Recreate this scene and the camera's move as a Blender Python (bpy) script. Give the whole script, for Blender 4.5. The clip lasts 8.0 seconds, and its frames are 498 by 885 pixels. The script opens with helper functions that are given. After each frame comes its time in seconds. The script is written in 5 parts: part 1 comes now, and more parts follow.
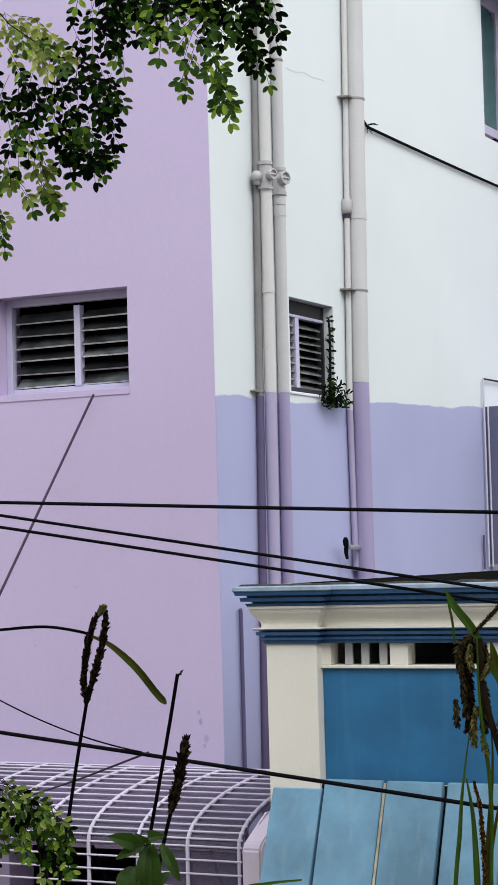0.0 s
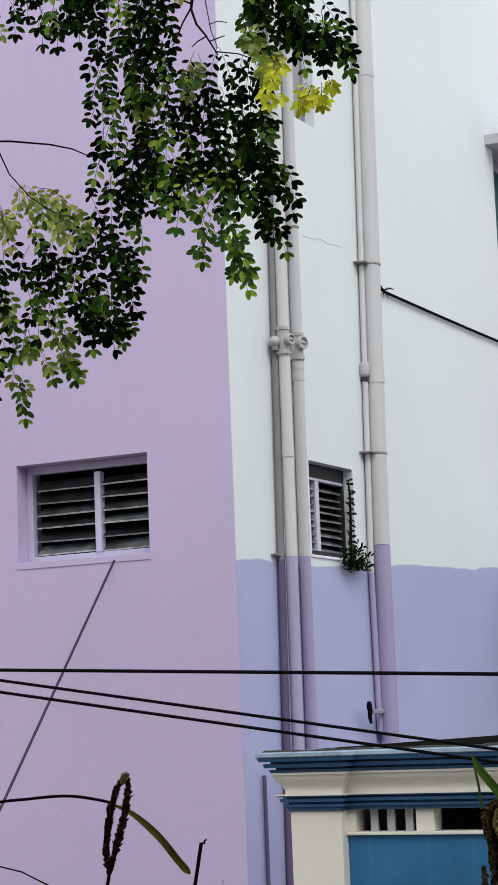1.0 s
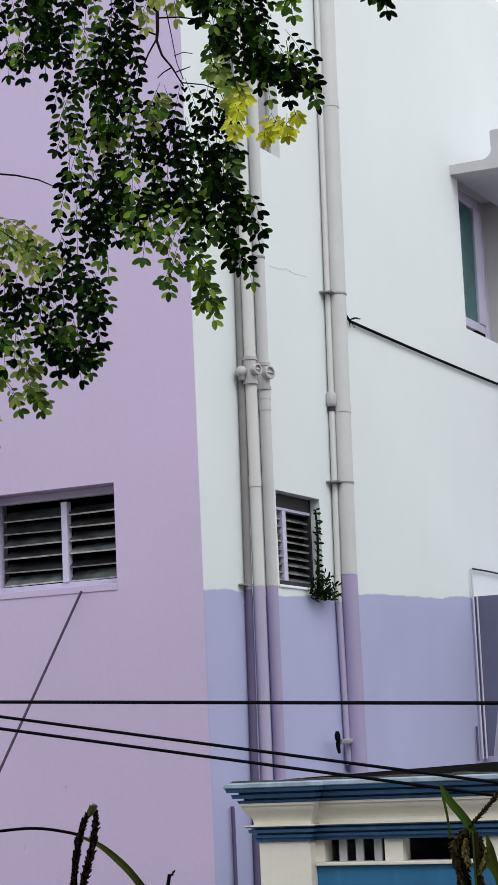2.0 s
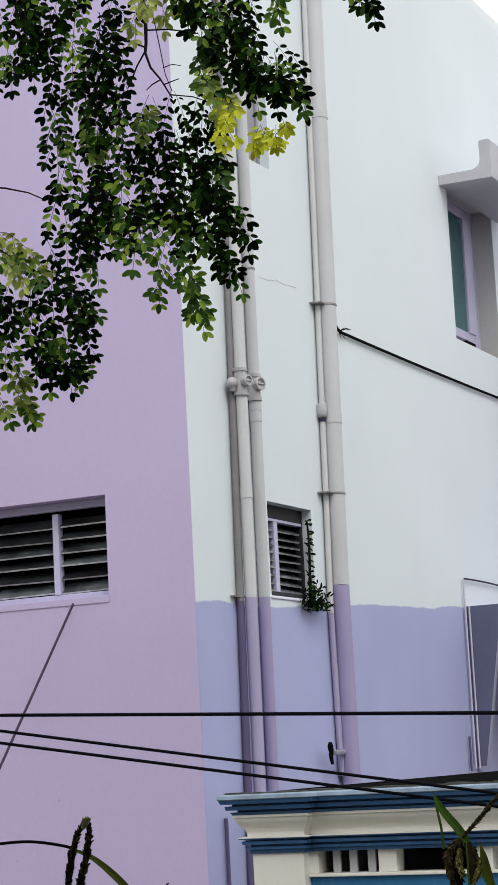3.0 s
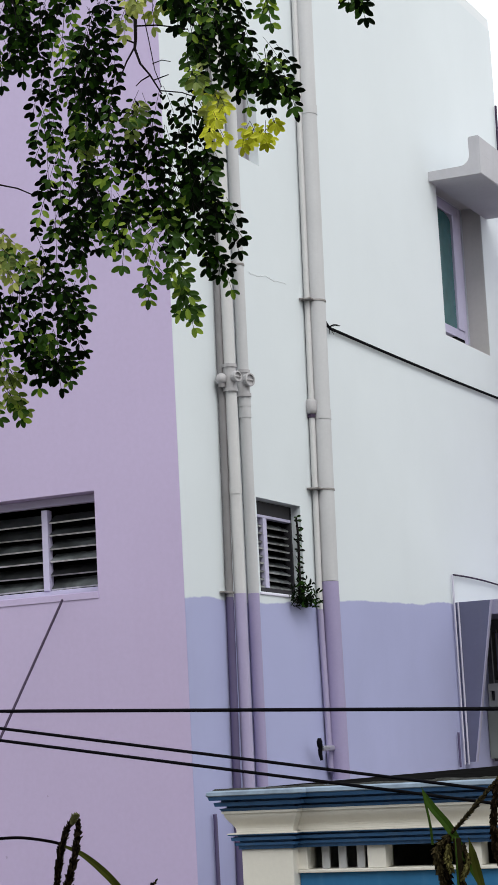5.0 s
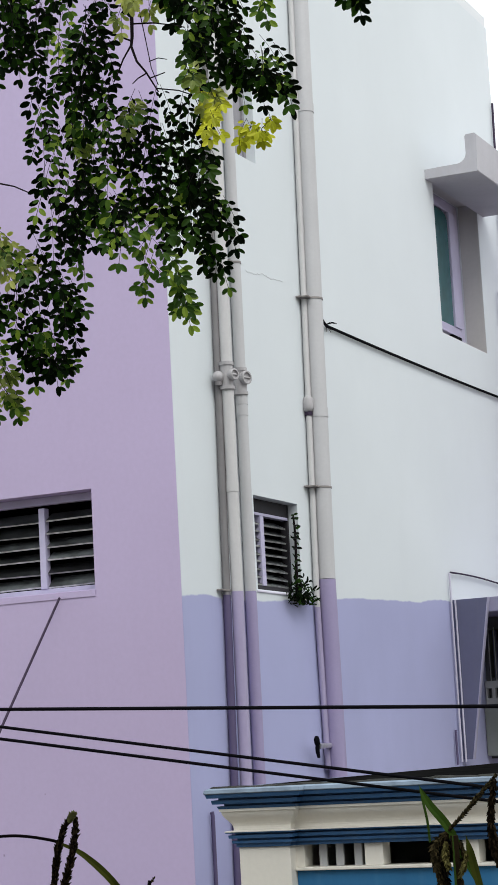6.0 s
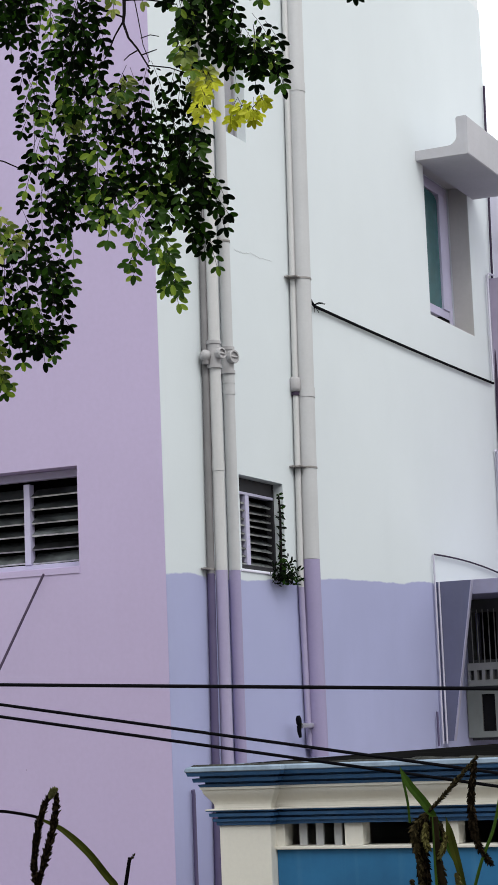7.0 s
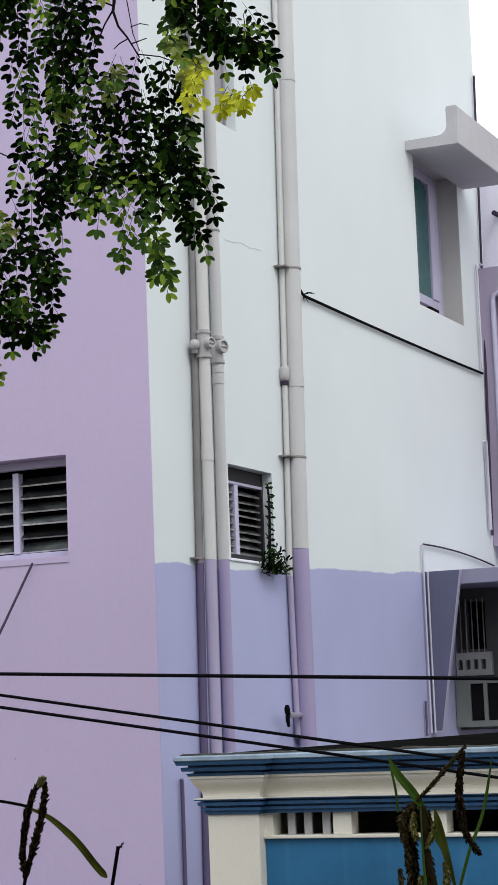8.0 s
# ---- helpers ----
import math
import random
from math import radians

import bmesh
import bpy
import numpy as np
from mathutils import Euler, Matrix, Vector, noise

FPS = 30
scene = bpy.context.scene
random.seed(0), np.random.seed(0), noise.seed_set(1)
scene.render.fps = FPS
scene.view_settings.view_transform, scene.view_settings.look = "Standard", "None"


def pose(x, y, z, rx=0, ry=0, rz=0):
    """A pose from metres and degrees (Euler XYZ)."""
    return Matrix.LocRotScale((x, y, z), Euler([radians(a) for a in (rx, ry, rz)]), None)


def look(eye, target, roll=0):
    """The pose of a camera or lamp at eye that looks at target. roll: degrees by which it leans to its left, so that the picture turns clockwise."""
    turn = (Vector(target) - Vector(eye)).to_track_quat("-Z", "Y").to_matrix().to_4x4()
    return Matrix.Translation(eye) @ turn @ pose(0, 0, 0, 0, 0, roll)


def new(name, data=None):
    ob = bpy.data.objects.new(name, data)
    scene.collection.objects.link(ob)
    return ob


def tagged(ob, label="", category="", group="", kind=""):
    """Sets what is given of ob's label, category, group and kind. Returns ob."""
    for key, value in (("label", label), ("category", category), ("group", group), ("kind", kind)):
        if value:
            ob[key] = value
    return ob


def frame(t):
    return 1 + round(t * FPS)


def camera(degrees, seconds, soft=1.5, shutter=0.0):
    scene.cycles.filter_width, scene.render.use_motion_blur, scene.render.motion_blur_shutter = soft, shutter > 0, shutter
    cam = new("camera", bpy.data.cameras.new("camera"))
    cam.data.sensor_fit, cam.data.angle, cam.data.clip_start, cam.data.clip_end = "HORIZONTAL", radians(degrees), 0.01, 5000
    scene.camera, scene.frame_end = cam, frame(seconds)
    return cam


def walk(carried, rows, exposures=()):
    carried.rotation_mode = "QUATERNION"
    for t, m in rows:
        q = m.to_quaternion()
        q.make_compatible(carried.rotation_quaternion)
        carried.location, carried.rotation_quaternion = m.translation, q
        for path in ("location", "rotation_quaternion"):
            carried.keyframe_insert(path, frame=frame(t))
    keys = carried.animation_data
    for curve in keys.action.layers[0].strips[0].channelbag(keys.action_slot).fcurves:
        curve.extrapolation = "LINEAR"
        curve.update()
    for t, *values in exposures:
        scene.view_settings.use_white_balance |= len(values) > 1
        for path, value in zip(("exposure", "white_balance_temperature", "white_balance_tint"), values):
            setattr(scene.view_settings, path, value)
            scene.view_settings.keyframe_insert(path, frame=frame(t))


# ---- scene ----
# ---- camera ----
EYE = (0.0, 0.0, 4.4)
cam = camera(14.363, 8.0, 1.5)
walk(cam, [
    (0.0, pose(*EYE, 93.196, 1.537, 26.796)),
    (0.1, pose(*EYE, 94.842, 1.500, 27.082)),
    (0.2, pose(*EYE, 96.917, 1.693, 27.710)),
    (0.3, pose(*EYE, 97.969, 1.723, 27.753)),
    (0.4, pose(*EYE, 98.562, 1.852, 27.754)),
    (0.5, pose(*EYE, 98.385, 1.595, 27.992)),
    (0.6, pose(*EYE, 97.915, 1.716, 28.169)),
    (0.7, pose(*EYE, 97.810, 1.836, 28.283)),
    (0.8, pose(*EYE, 97.482, 1.956, 28.118)),
    (0.9, pose(*EYE, 97.683, 2.077, 27.721)),
    (1.0, pose(*EYE, 97.971, 2.197, 27.457)),
    (1.2, pose(*EYE, 98.408, 2.251, 27.314)),
    (1.5, pose(*EYE, 98.628, 2.331, 27.072)),
    (1.7, pose(*EYE, 98.716, 2.421, 26.775)),
    (2.0, pose(*EYE, 98.799, 2.556, 26.540)),
    (2.2, pose(*EYE, 98.911, 2.634, 26.324)),
    (3.3, pose(*EYE, 99.148, 3.067, 26.396)),
    (3.5, pose(*EYE, 99.043, 3.146, 26.395)),
    (4.0, pose(*EYE, 99.258, 3.030, 26.362)),
    (4.2, pose(*EYE, 99.274, 2.974, 26.335)),
    (4.5, pose(*EYE, 99.233, 2.890, 25.956)),
    (4.7, pose(*EYE, 99.109, 2.911, 25.996)),
    (5.8, pose(*EYE, 98.916, 3.025, 26.044)),
    (6.0, pose(*EYE, 98.921, 3.046, 25.951)),
    (6.2, pose(*EYE, 98.837, 2.985, 25.791)),
    (6.5, pose(*EYE, 98.769, 2.893, 25.562)),
    (6.8, pose(*EYE, 98.379, 2.512, 25.432)),
    (7.0, pose(*EYE, 98.296, 2.258, 25.426)),
    (7.2, pose(*EYE, 98.019, 2.292, 25.387)),
    (7.5, pose(*EYE, 97.890, 2.344, 25.231)),
    (7.8, pose(*EYE, 98.066, 2.248, 25.332)),
    (8.0, pose(*EYE, 97.979, 2.185, 25.098)),
], [(0.0, 0.25), (0.3, 0.17), (0.6, 0.09), (1.2, 0.04), (8.0, 0.0)])

# ---- world and sun: bright overcast day, light from the right ----
SUN_EL, SUN_AZ = radians(50), radians(130)
world = bpy.data.worlds.new("overcast_sky")
scene.world = world
world.use_nodes = True
wn = world.node_tree.nodes
wl = world.node_tree.links
sky = wn.new("ShaderNodeTexSky")
sky.sky_type, sky.sun_disc = "NISHITA", False
sky.sun_elevation, sky.sun_rotation = SUN_EL, SUN_AZ
sky.air_density, sky.dust_density, sky.ozone_density = 1.0, 6.0, 1.0
soft = wn.new("ShaderNodeHueSaturation")
soft.inputs["Saturation"].default_value = 0.25
wl.new(sky.outputs[0], soft.inputs["Color"])
cloud = wn.new("ShaderNodeMix")
cloud.data_type = "RGBA"
cloud.inputs[0].default_value = 0.75
cloud.inputs[7].default_value = (11.0, 11.6, 12.0, 1)
wl.new(soft.outputs[0], cloud.inputs[6])
wl.new(cloud.outputs[2], wn["Background"].inputs["Color"])
wn["Background"].inputs["Strength"].default_value = 0.134
sun_data = bpy.data.lights.new("sun", "SUN")
sun_data.energy, sun_data.angle, sun_data.color = 1.2, radians(25), (0.98, 0.98, 0.93)
sun = new("sun", sun_data)
sun.matrix_world = look((math.sin(SUN_AZ) * 40, math.cos(SUN_AZ) * 40, 48), (0, 0, 0))


# ---- materials ----
def node_mat(name, rough=0.7, metal=0.0):
    m = bpy.data.materials.new(name)
    m.use_nodes = True
    b = m.node_tree.nodes["Principled BSDF"]
    b.inputs["Roughness"].default_value = rough
    b.inputs["Metallic"].default_value = metal
    return m, m.node_tree.nodes, m.node_tree.links, b


def noise_node(nodes, links, scale, detail=4.0, stretch=(1, 1, 1), rough=0.55, coord="Object"):
    tc = nodes.new("ShaderNodeTexCoord")
    mp = nodes.new("ShaderNodeMapping")
    mp.inputs["Scale"].default_value = stretch
    nz = nodes.new("ShaderNodeTexNoise")
    nz.inputs["Scale"].default_value = scale
    nz.inputs["Detail"].default_value = detail
    nz.inputs["Roughness"].default_value = rough
    links.new(tc.outputs[coord], mp.inputs[0])
    links.new(mp.outputs[0], nz.inputs["Vector"])
    return nz.outputs["Fac"]


def ramp(nodes, links, fac, stops):
    r = nodes.new("ShaderNodeValToRGB")
    el = r.color_ramp.elements
    while len(el) < len(stops):
        el.new(0.5)
    for e, (p, c) in zip(el, stops):
        e.position, e.color = p, (*c, 1)
    links.new(fac, r.inputs[0])
    return r.outputs["Color"]


def mix(nodes, links, a, b, fac, mode="MIX"):
    x = nodes.new("ShaderNodeMix")
    x.data_type, x.blend_type = "RGBA", mode
    for sock, v in ((x.inputs[0], fac), (x.inputs[6], a), (x.inputs[7], b)):
        if isinstance(v, (int, float)):
            sock.default_value = v
        elif isinstance(v, tuple):
            sock.default_value = (*v, 1)
        else:
            links.new(v, sock)
    return x.outputs[2]


def bump(nodes, links, b, height, strength, dist=0.01):
    n = nodes.new("ShaderNodeBump")
    n.inputs["Strength"].default_value = strength
    n.inputs["Distance"].default_value = dist
    links.new(height, n.inputs["Height"])
    links.new(n.outputs[0], b.inputs["Normal"])


def matt(m, level=0.1):
    m.node_tree.nodes["Principled BSDF"].inputs["Specular IOR Level"].default_value = level
    return m


def scaled(c, k):
    return tuple(min(1.0, v * k) for v in c)


def painted(name, colour, rough=0.75, patch=0.6, grain=40, vary=0.10, streak=0.0, metal=0.0, dirt=(0.25, 0.24, 0.22), relief=0.12):
    """Paint with faint patches, vertical rain streaks and fine grain."""
    m, n, l, b = node_mat(name, rough, metal)
    base = ramp(n, l, noise_node(n, l, patch, 5), [(0.3, scaled(colour, 1 - vary)), (0.7, scaled(colour, 1 + vary * 0.6))])
    fine = noise_node(n, l, grain, 6)
    base = mix(n, l, base, ramp(n, l, fine, [(0.3, (0.88, 0.88, 0.88)), (0.7, (1, 1, 1))]), 0.35, "MULTIPLY")
    if streak:
        s = noise_node(n, l, 3.0, 5, (4, 4, 0.18))
        mask = ramp(n, l, s, [(0.52, (0, 0, 0)), (0.78, (streak, streak, streak))])
        base = mix(n, l, base, dirt, mask)
    l.new(base, b.inputs["Base Color"])
    bump(n, l, b, fine, relief, 0.003)
    return m


def two_tone(name, upper, lower, level, rise, wob):
    """Wall paint that changes colour along a hand-cut line."""
    m, n, l, b = node_mat(name, 0.72)
    tc = n.new("ShaderNodeTexCoord")
    sp = n.new("ShaderNodeSeparateXYZ")
    l.new(tc.outputs["Object"], sp.inputs[0])
    edge = n.new("ShaderNodeMath")
    edge.operation = "MULTIPLY_ADD"
    l.new(noise_node(n, l, 1.0, 5), edge.inputs[0])
    edge.inputs[1].default_value = wob
    edge.inputs[2].default_value = level - wob * 0.5
    slope = n.new("ShaderNodeMath")
    slope.operation = "MULTIPLY_ADD"
    l.new(sp.outputs["Y"], slope.inputs[0])
    slope.inputs[1].default_value = rise
    l.new(edge.outputs[0], slope.inputs[2])
    gt = n.new("ShaderNodeMath")
    gt.operation = "SUBTRACT"
    l.new(sp.outputs["Z"], gt.inputs[0])
    l.new(slope.outputs[0], gt.inputs[1])
    sharp = n.new("ShaderNodeMapRange")
    sharp.inputs["From Min"].default_value, sharp.inputs["From Max"].default_value = -0.006, 0.006
    l.new(gt.outputs[0], sharp.inputs["Value"])
    up = ramp(n, l, noise_node(n, l, 0.7, 5), [(0.3, scaled(upper, 0.95)), (0.7, upper)])
    st = noise_node(n, l, 1.1, 6, (1.6, 1.6, 0.6), 0.6)
    up = mix(n, l, up, scaled(upper, 0.84), ramp(n, l, st, [(0.5, (0, 0, 0)), (0.85, (0.16, 0.16, 0.16))]))
    lo = ramp(n, l, noise_node(n, l, 0.9, 5), [(0.3, scaled(lower, 0.92)), (0.7, lower)])
    lo = mix(n, l, lo, scaled(lower, 0.85), ramp(n, l, st, [(0.5, (0, 0, 0)), (0.85, (0.5, 0.5, 0.5))]))
    l.new(mix(n, l, lo, up, sharp.outputs[0]), b.inputs["Base Color"])
    bump(n, l, b, noise_node(n, l, 28, 6), 0.12, 0.004)
    return m


def plain(name, colour, rough=0.5, metal=0.0, vary=0.12, scale=12.0):
    m, n, l, b = node_mat(name, rough, metal)
    l.new(ramp(n, l, noise_node(n, l, scale, 5), [(0.3, scaled(colour, 1 - vary)), (0.7, scaled(colour, 1 + vary))]), b.inputs["Base Color"])
    return m


def leaf_mat(name, colour, back, rough=0.5):
    m, n, l, b = node_mat(name, rough)
    b.inputs["Specular IOR Level"].default_value = 0.15
    info = n.new("ShaderNodeNewGeometry")
    c = ramp(n, l, info.outputs["Random Per Island"], [(0.0, scaled(colour, 0.45)), (0.6, colour), (1.0, back)])
    l.new(c, b.inputs["Base Color"])
    tr = n.new("ShaderNodeBsdfTranslucent")
    l.new(mix(n, l, c, (1.6, 1.7, 0.7), 1.0, "MULTIPLY"), tr.inputs["Color"])
    ms = n.new("ShaderNodeMixShader")
    ms.inputs[0].default_value = 0.22
    l.new(b.outputs[0], ms.inputs[1])
    l.new(tr.outputs[0], ms.inputs[2])
    l.new(ms.outputs[0], n["Material Output"].inputs["Surface"])
    return m


LILAC = painted("lilac_wall_paint", (0.515, 0.428, 0.632), 0.78, 0.35, 30, 0.05, 0.06, dirt=(0.40, 0.30, 0.48))
WHITE_LAV = two_tone("white_and_lavender_paint", (0.66, 0.70, 0.725), (0.375, 0.385, 0.60), 5.43 - 11.47 * 0.04, 0.04, 0.16)
PURPLE = painted("purple_paint", (0.34, 0.29, 0.40), 0.6, 0.6, 30, 0.08)
CREAM = painted("cream_paint", (0.77, 0.74, 0.67), 0.7, 1.2, 40, 0.06, 0.10, dirt=(0.45, 0.42, 0.36))
BLUE = painted("blue_panel_paint", (0.027, 0.150, 0.315), 0.6, 2.2, 30, 0.22, 0.30, dirt=(0.10, 0.25, 0.41))
BAND_BLUE = painted("blue_band_paint", (0.024, 0.098, 0.235), 0.6, 2.5, 30, 0.2, 0.16, dirt=(0.2, 0.27, 0.35))
SHEET_BLUE = painted("pale_blue_sheet", (0.135, 0.285, 0.415), 0.65, 2.2, 26, 0.36, 0.28, dirt=(0.33, 0.42, 0.47))
PIPE_WHITE = painted("grimy_white_pipe", (0.55, 0.54, 0.54), 0.5, 1.5, 50, 0.08, 0.35, dirt=(0.40, 0.385, 0.38), relief=0.1)
PIPE_GREY = painted("dull_grey_pipe", (0.50, 0.495, 0.505), 0.5, 1.5, 50, 0.08, 0.35, dirt=(0.35, 0.34, 0.34), relief=0.1)
PIPE_PURPLE = painted("purple_painted_pipe", (0.32, 0.275, 0.44), 0.6, 1.5, 50, 0.06, 0.15, dirt=(0.22, 0.18, 0.30), relief=0.1)
PIPE_LILAC = painted("lilac_painted_pipe", (0.37, 0.325, 0.48), 0.6, 1.5, 50, 0.08, 0.2, dirt=(0.3, 0.26, 0.38), relief=0.1)
ROOF_DARK = painted("weathered_roof", (0.008, 0.008, 0.008), 1.0, 3.0, 60, 0.5, 0.0, relief=0.8)
WHITE = painted("white_roof_paint", (0.7, 0.72, 0.74), 0.8, 0.6, 30, 0.06)
CLAMP = painted("rusty_clamp_steel", (0.27, 0.25, 0.24), 0.6, 8, 60, 0.3, metal=0.3)
STEEL = plain("bright_tap_steel", (0.6, 0.6, 0.62), 0.3, 0.8)
# dark base colour carries the shadow strip by the slim pipe, plus stain streaks
PIPE_DARK = painted("shadow_and_stain_pipe", (0.21, 0.20, 0.205), 0.6, 2.5, 50, 0.2, 0.6, dirt=(0.09, 0.085, 0.085), relief=0.1)
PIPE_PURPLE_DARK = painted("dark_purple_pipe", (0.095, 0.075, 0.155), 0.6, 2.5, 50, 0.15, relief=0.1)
STAY = plain("purple_grey_cord", (0.05, 0.036, 0.062), 0.8)
LIP_GREY = painted("worn_grey_blue_edge", (0.24, 0.31, 0.40), 0.8, 6, 50, 0.35, 0.0, relief=0.5)
BAR_GREY = painted("grey_paint", (0.45, 0.45, 0.455), 0.6, 4, 50, 0.15)
PALE_LILAC = painted("pale_lilac_paint", (0.62, 0.54, 0.66), 0.7, 3, 40, 0.06, 0.15)
PALE_LAV = painted("pale_lavender_paint", (0.74, 0.72, 0.84), 0.75, 0.6, 30, 0.06, 0.1)
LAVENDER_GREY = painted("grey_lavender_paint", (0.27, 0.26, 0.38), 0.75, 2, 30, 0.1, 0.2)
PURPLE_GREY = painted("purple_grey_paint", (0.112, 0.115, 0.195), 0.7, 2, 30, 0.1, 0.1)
SLAT_GLASS, n_, l_, b_ = node_mat("dusty_louvre_glass", 0.35)
info = n_.new("ShaderNodeObjectInfo")
tint = ramp(n_, l_, info.outputs["Random"], [(0.0, (0.006, 0.006, 0.007)), (0.55, (0.04, 0.045, 0.047)), (1.0, (0.15, 0.165, 0.17))])
l_.new(mix(n_, l_, tint, ramp(n_, l_, noise_node(n_, l_, 7, 5), [(0.35, (0.25, 0.25, 0.25)), (0.65, (1, 1, 1))]), 1.0, "MULTIPLY"), b_.inputs["Base Color"])
# pale ground edges, with the light they catch painted into the colour
SLAT_RIM, n_, l_, b_ = node_mat("lit_ground_glass_edge", 0.5)
info = n_.new("ShaderNodeObjectInfo")
rim = ramp(n_, l_, info.outputs["Random"], [(0.0, (0.30, 0.31, 0.30)), (0.5, (0.66, 0.67, 0.65)), (1.0, (0.85, 0.86, 0.84))])
l_.new(mix(n_, l_, rim, ramp(n_, l_, noise_node(n_, l_, 14, 4), [(0.35, (0.55, 0.55, 0.55)), (0.6, (1, 1, 1))]), 1.0, "MULTIPLY"), b_.inputs["Base Color"])
SLAT_DULL = plain("dull_louvre_edge", (0.36, 0.37, 0.36), 0.5, vary=0.6, scale=11)
# plaster grey darkened so the balcony's shade sits in the colour
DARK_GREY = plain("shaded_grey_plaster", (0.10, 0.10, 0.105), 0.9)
# near-black frame colour carries the shade of the small window's recess
FRAME_GREY = painted("recess_shade_frame_paint", (0.022, 0.020, 0.026), 0.8, 3, 50, 0.3)
# dark see-through tint that stands for the shade behind the canopy bars
SHADE_TINT, n_, l_, b_ = node_mat("shade_tint_sheet", 0.4)
l_.new(ramp(n_, l_, noise_node(n_, l_, 2.0, 5), [(0.3, (0.10, 0.085, 0.135)), (0.7, (0.15, 0.125, 0.195))]), b_.inputs["Base Color"])
clear = n_.new("ShaderNodeBsdfTransparent")
clear.inputs["Color"].default_value = (0.72, 0.69, 0.76, 1)
blend = n_.new("ShaderNodeMixShader")
blend.inputs[0].default_value = 0.42
l_.new(b_.outputs[0], blend.inputs[1])
l_.new(clear.outputs[0], blend.inputs[2])
l_.new(blend.outputs[0], n_["Material Output"].inputs["Surface"])
WINDOW_GREY = painted("grey_green_window_paint", (0.21, 0.225, 0.215), 0.6, 4, 50, 0.15)
CONDUIT_WHITE = painted("white_conduit", (0.52, 0.50, 0.60), 0.6, 3, 50, 0.1)
CHIP = plain("faint_purple_chip", (0.40, 0.335, 0.485), 0.9)
# near-black colour stands for the darkness of unlit rooms and gaps
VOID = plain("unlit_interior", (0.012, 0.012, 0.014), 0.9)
FRAME_LILAC = painted("lilac_frame_paint", (0.50, 0.47, 0.64), 0.55, 3, 50, 0.08)
WIRE = plain("black_cable", (0.004, 0.004, 0.006), 0.85)
GRILL = painted("lavender_steel_bar", (0.56, 0.51, 0.64), 0.45, 5, 60, 0.15, relief=0.1)
TEAL = plain("teal_window_glass", (0.035, 0.12, 0.13), 0.12)
SHUTTER = painted("grey_shutter_paint", (0.30, 0.29, 0.315), 0.7, 5, 50, 0.18, 0.2)
SUNSHADE = painted("grey_sunshade_render", (0.455, 0.445, 0.475), 0.8, 1.5, 30, 0.10, 0.12, dirt=(0.30, 0.29, 0.33))
FITTING = painted("stained_grey_fitting", (0.42, 0.405, 0.415), 0.55, 9, 60, 0.22, 0.4, dirt=(0.24, 0.23, 0.23), relief=0.1)
MORTAR = painted("pale_sandy_mortar", (0.42, 0.38, 0.30), 0.95, 14, 60, 0.4, relief=0.5)
CRUST = painted("black_mossy_crust", (0.018, 0.019, 0.015), 1.0, 9, 60, 0.7, relief=0.8)
TRIM_LAV = painted("dull_lavender_trim", (0.36, 0.345, 0.47), 0.7, 3, 40, 0.1)
OLD_CONCRETE = painted("dull_grey_concrete", (0.24, 0.235, 0.225), 0.9, 1.5, 30, 0.2, 0.3, relief=0.4)
CONCRETE = painted("grey_sunshade_paint", (0.52, 0.51, 0.555), 0.8, 1.5, 30, 0.08, 0.08)
REVEAL = painted("grey_reveal_plaster", (0.46, 0.445, 0.44), 0.85, 1.5, 30, 0.1, 0.15)
matt(WIRE, 0.05), matt(STAY, 0.1), matt(ROOF_DARK, 0.0), matt(VOID, 0.0), matt(BLUE, 0.3)
EARTH = painted("ground_earth", (0.20, 0.17, 0.13), 0.95, 0.5, 12, 0.3, relief=0.6)


# ---- mesh helpers ----
def finish(bm, name, mat, smooth=False):
    me = bpy.data.meshes.new(name)
    bmesh.ops.recalc_face_normals(bm, faces=bm.faces)
    if smooth:
        for f in bm.faces:
            f.smooth = len(f.verts) == 4
    bm.to_mesh(me)
    bm.free()
    me.materials.append(mat)
    return me


def part(name, bm, mat, parent=None, label="", smooth=False):
    ob = new(name, finish(bm, name, mat, smooth))
    if parent:
        ob.parent = parent
    if label:
        ob["label"] = label
    return ob


def empty(name, at=(0, 0, 0), **tags):
    ob = new(name)
    ob.location = at
    ob.empty_display_size = 0.1
    bpy.context.view_layer.update()
    return tagged(ob, **tags)


def box(x0, y0, z0, x1, y1, z1, bev=0.0, bm=None):
    bm = bm or bmesh.new()
    vs = [bm.verts.new((x, y, z)) for x in (x0, x1) for y in (y0, y1) for z in (z0, z1)]
    fs = [bm.faces.new([vs[i] for i in q]) for q in ((0, 1, 3, 2), (4, 6, 7, 5), (0, 4, 5, 1), (2, 3, 7, 6), (0, 2, 6, 4), (1, 5, 7, 3))]
    if bev:
        es = list({e for f in fs for e in f.edges})
        bmesh.ops.bevel(bm, geom=es, offset=bev, segments=2, profile=0.6, affect="EDGES")
    return bm


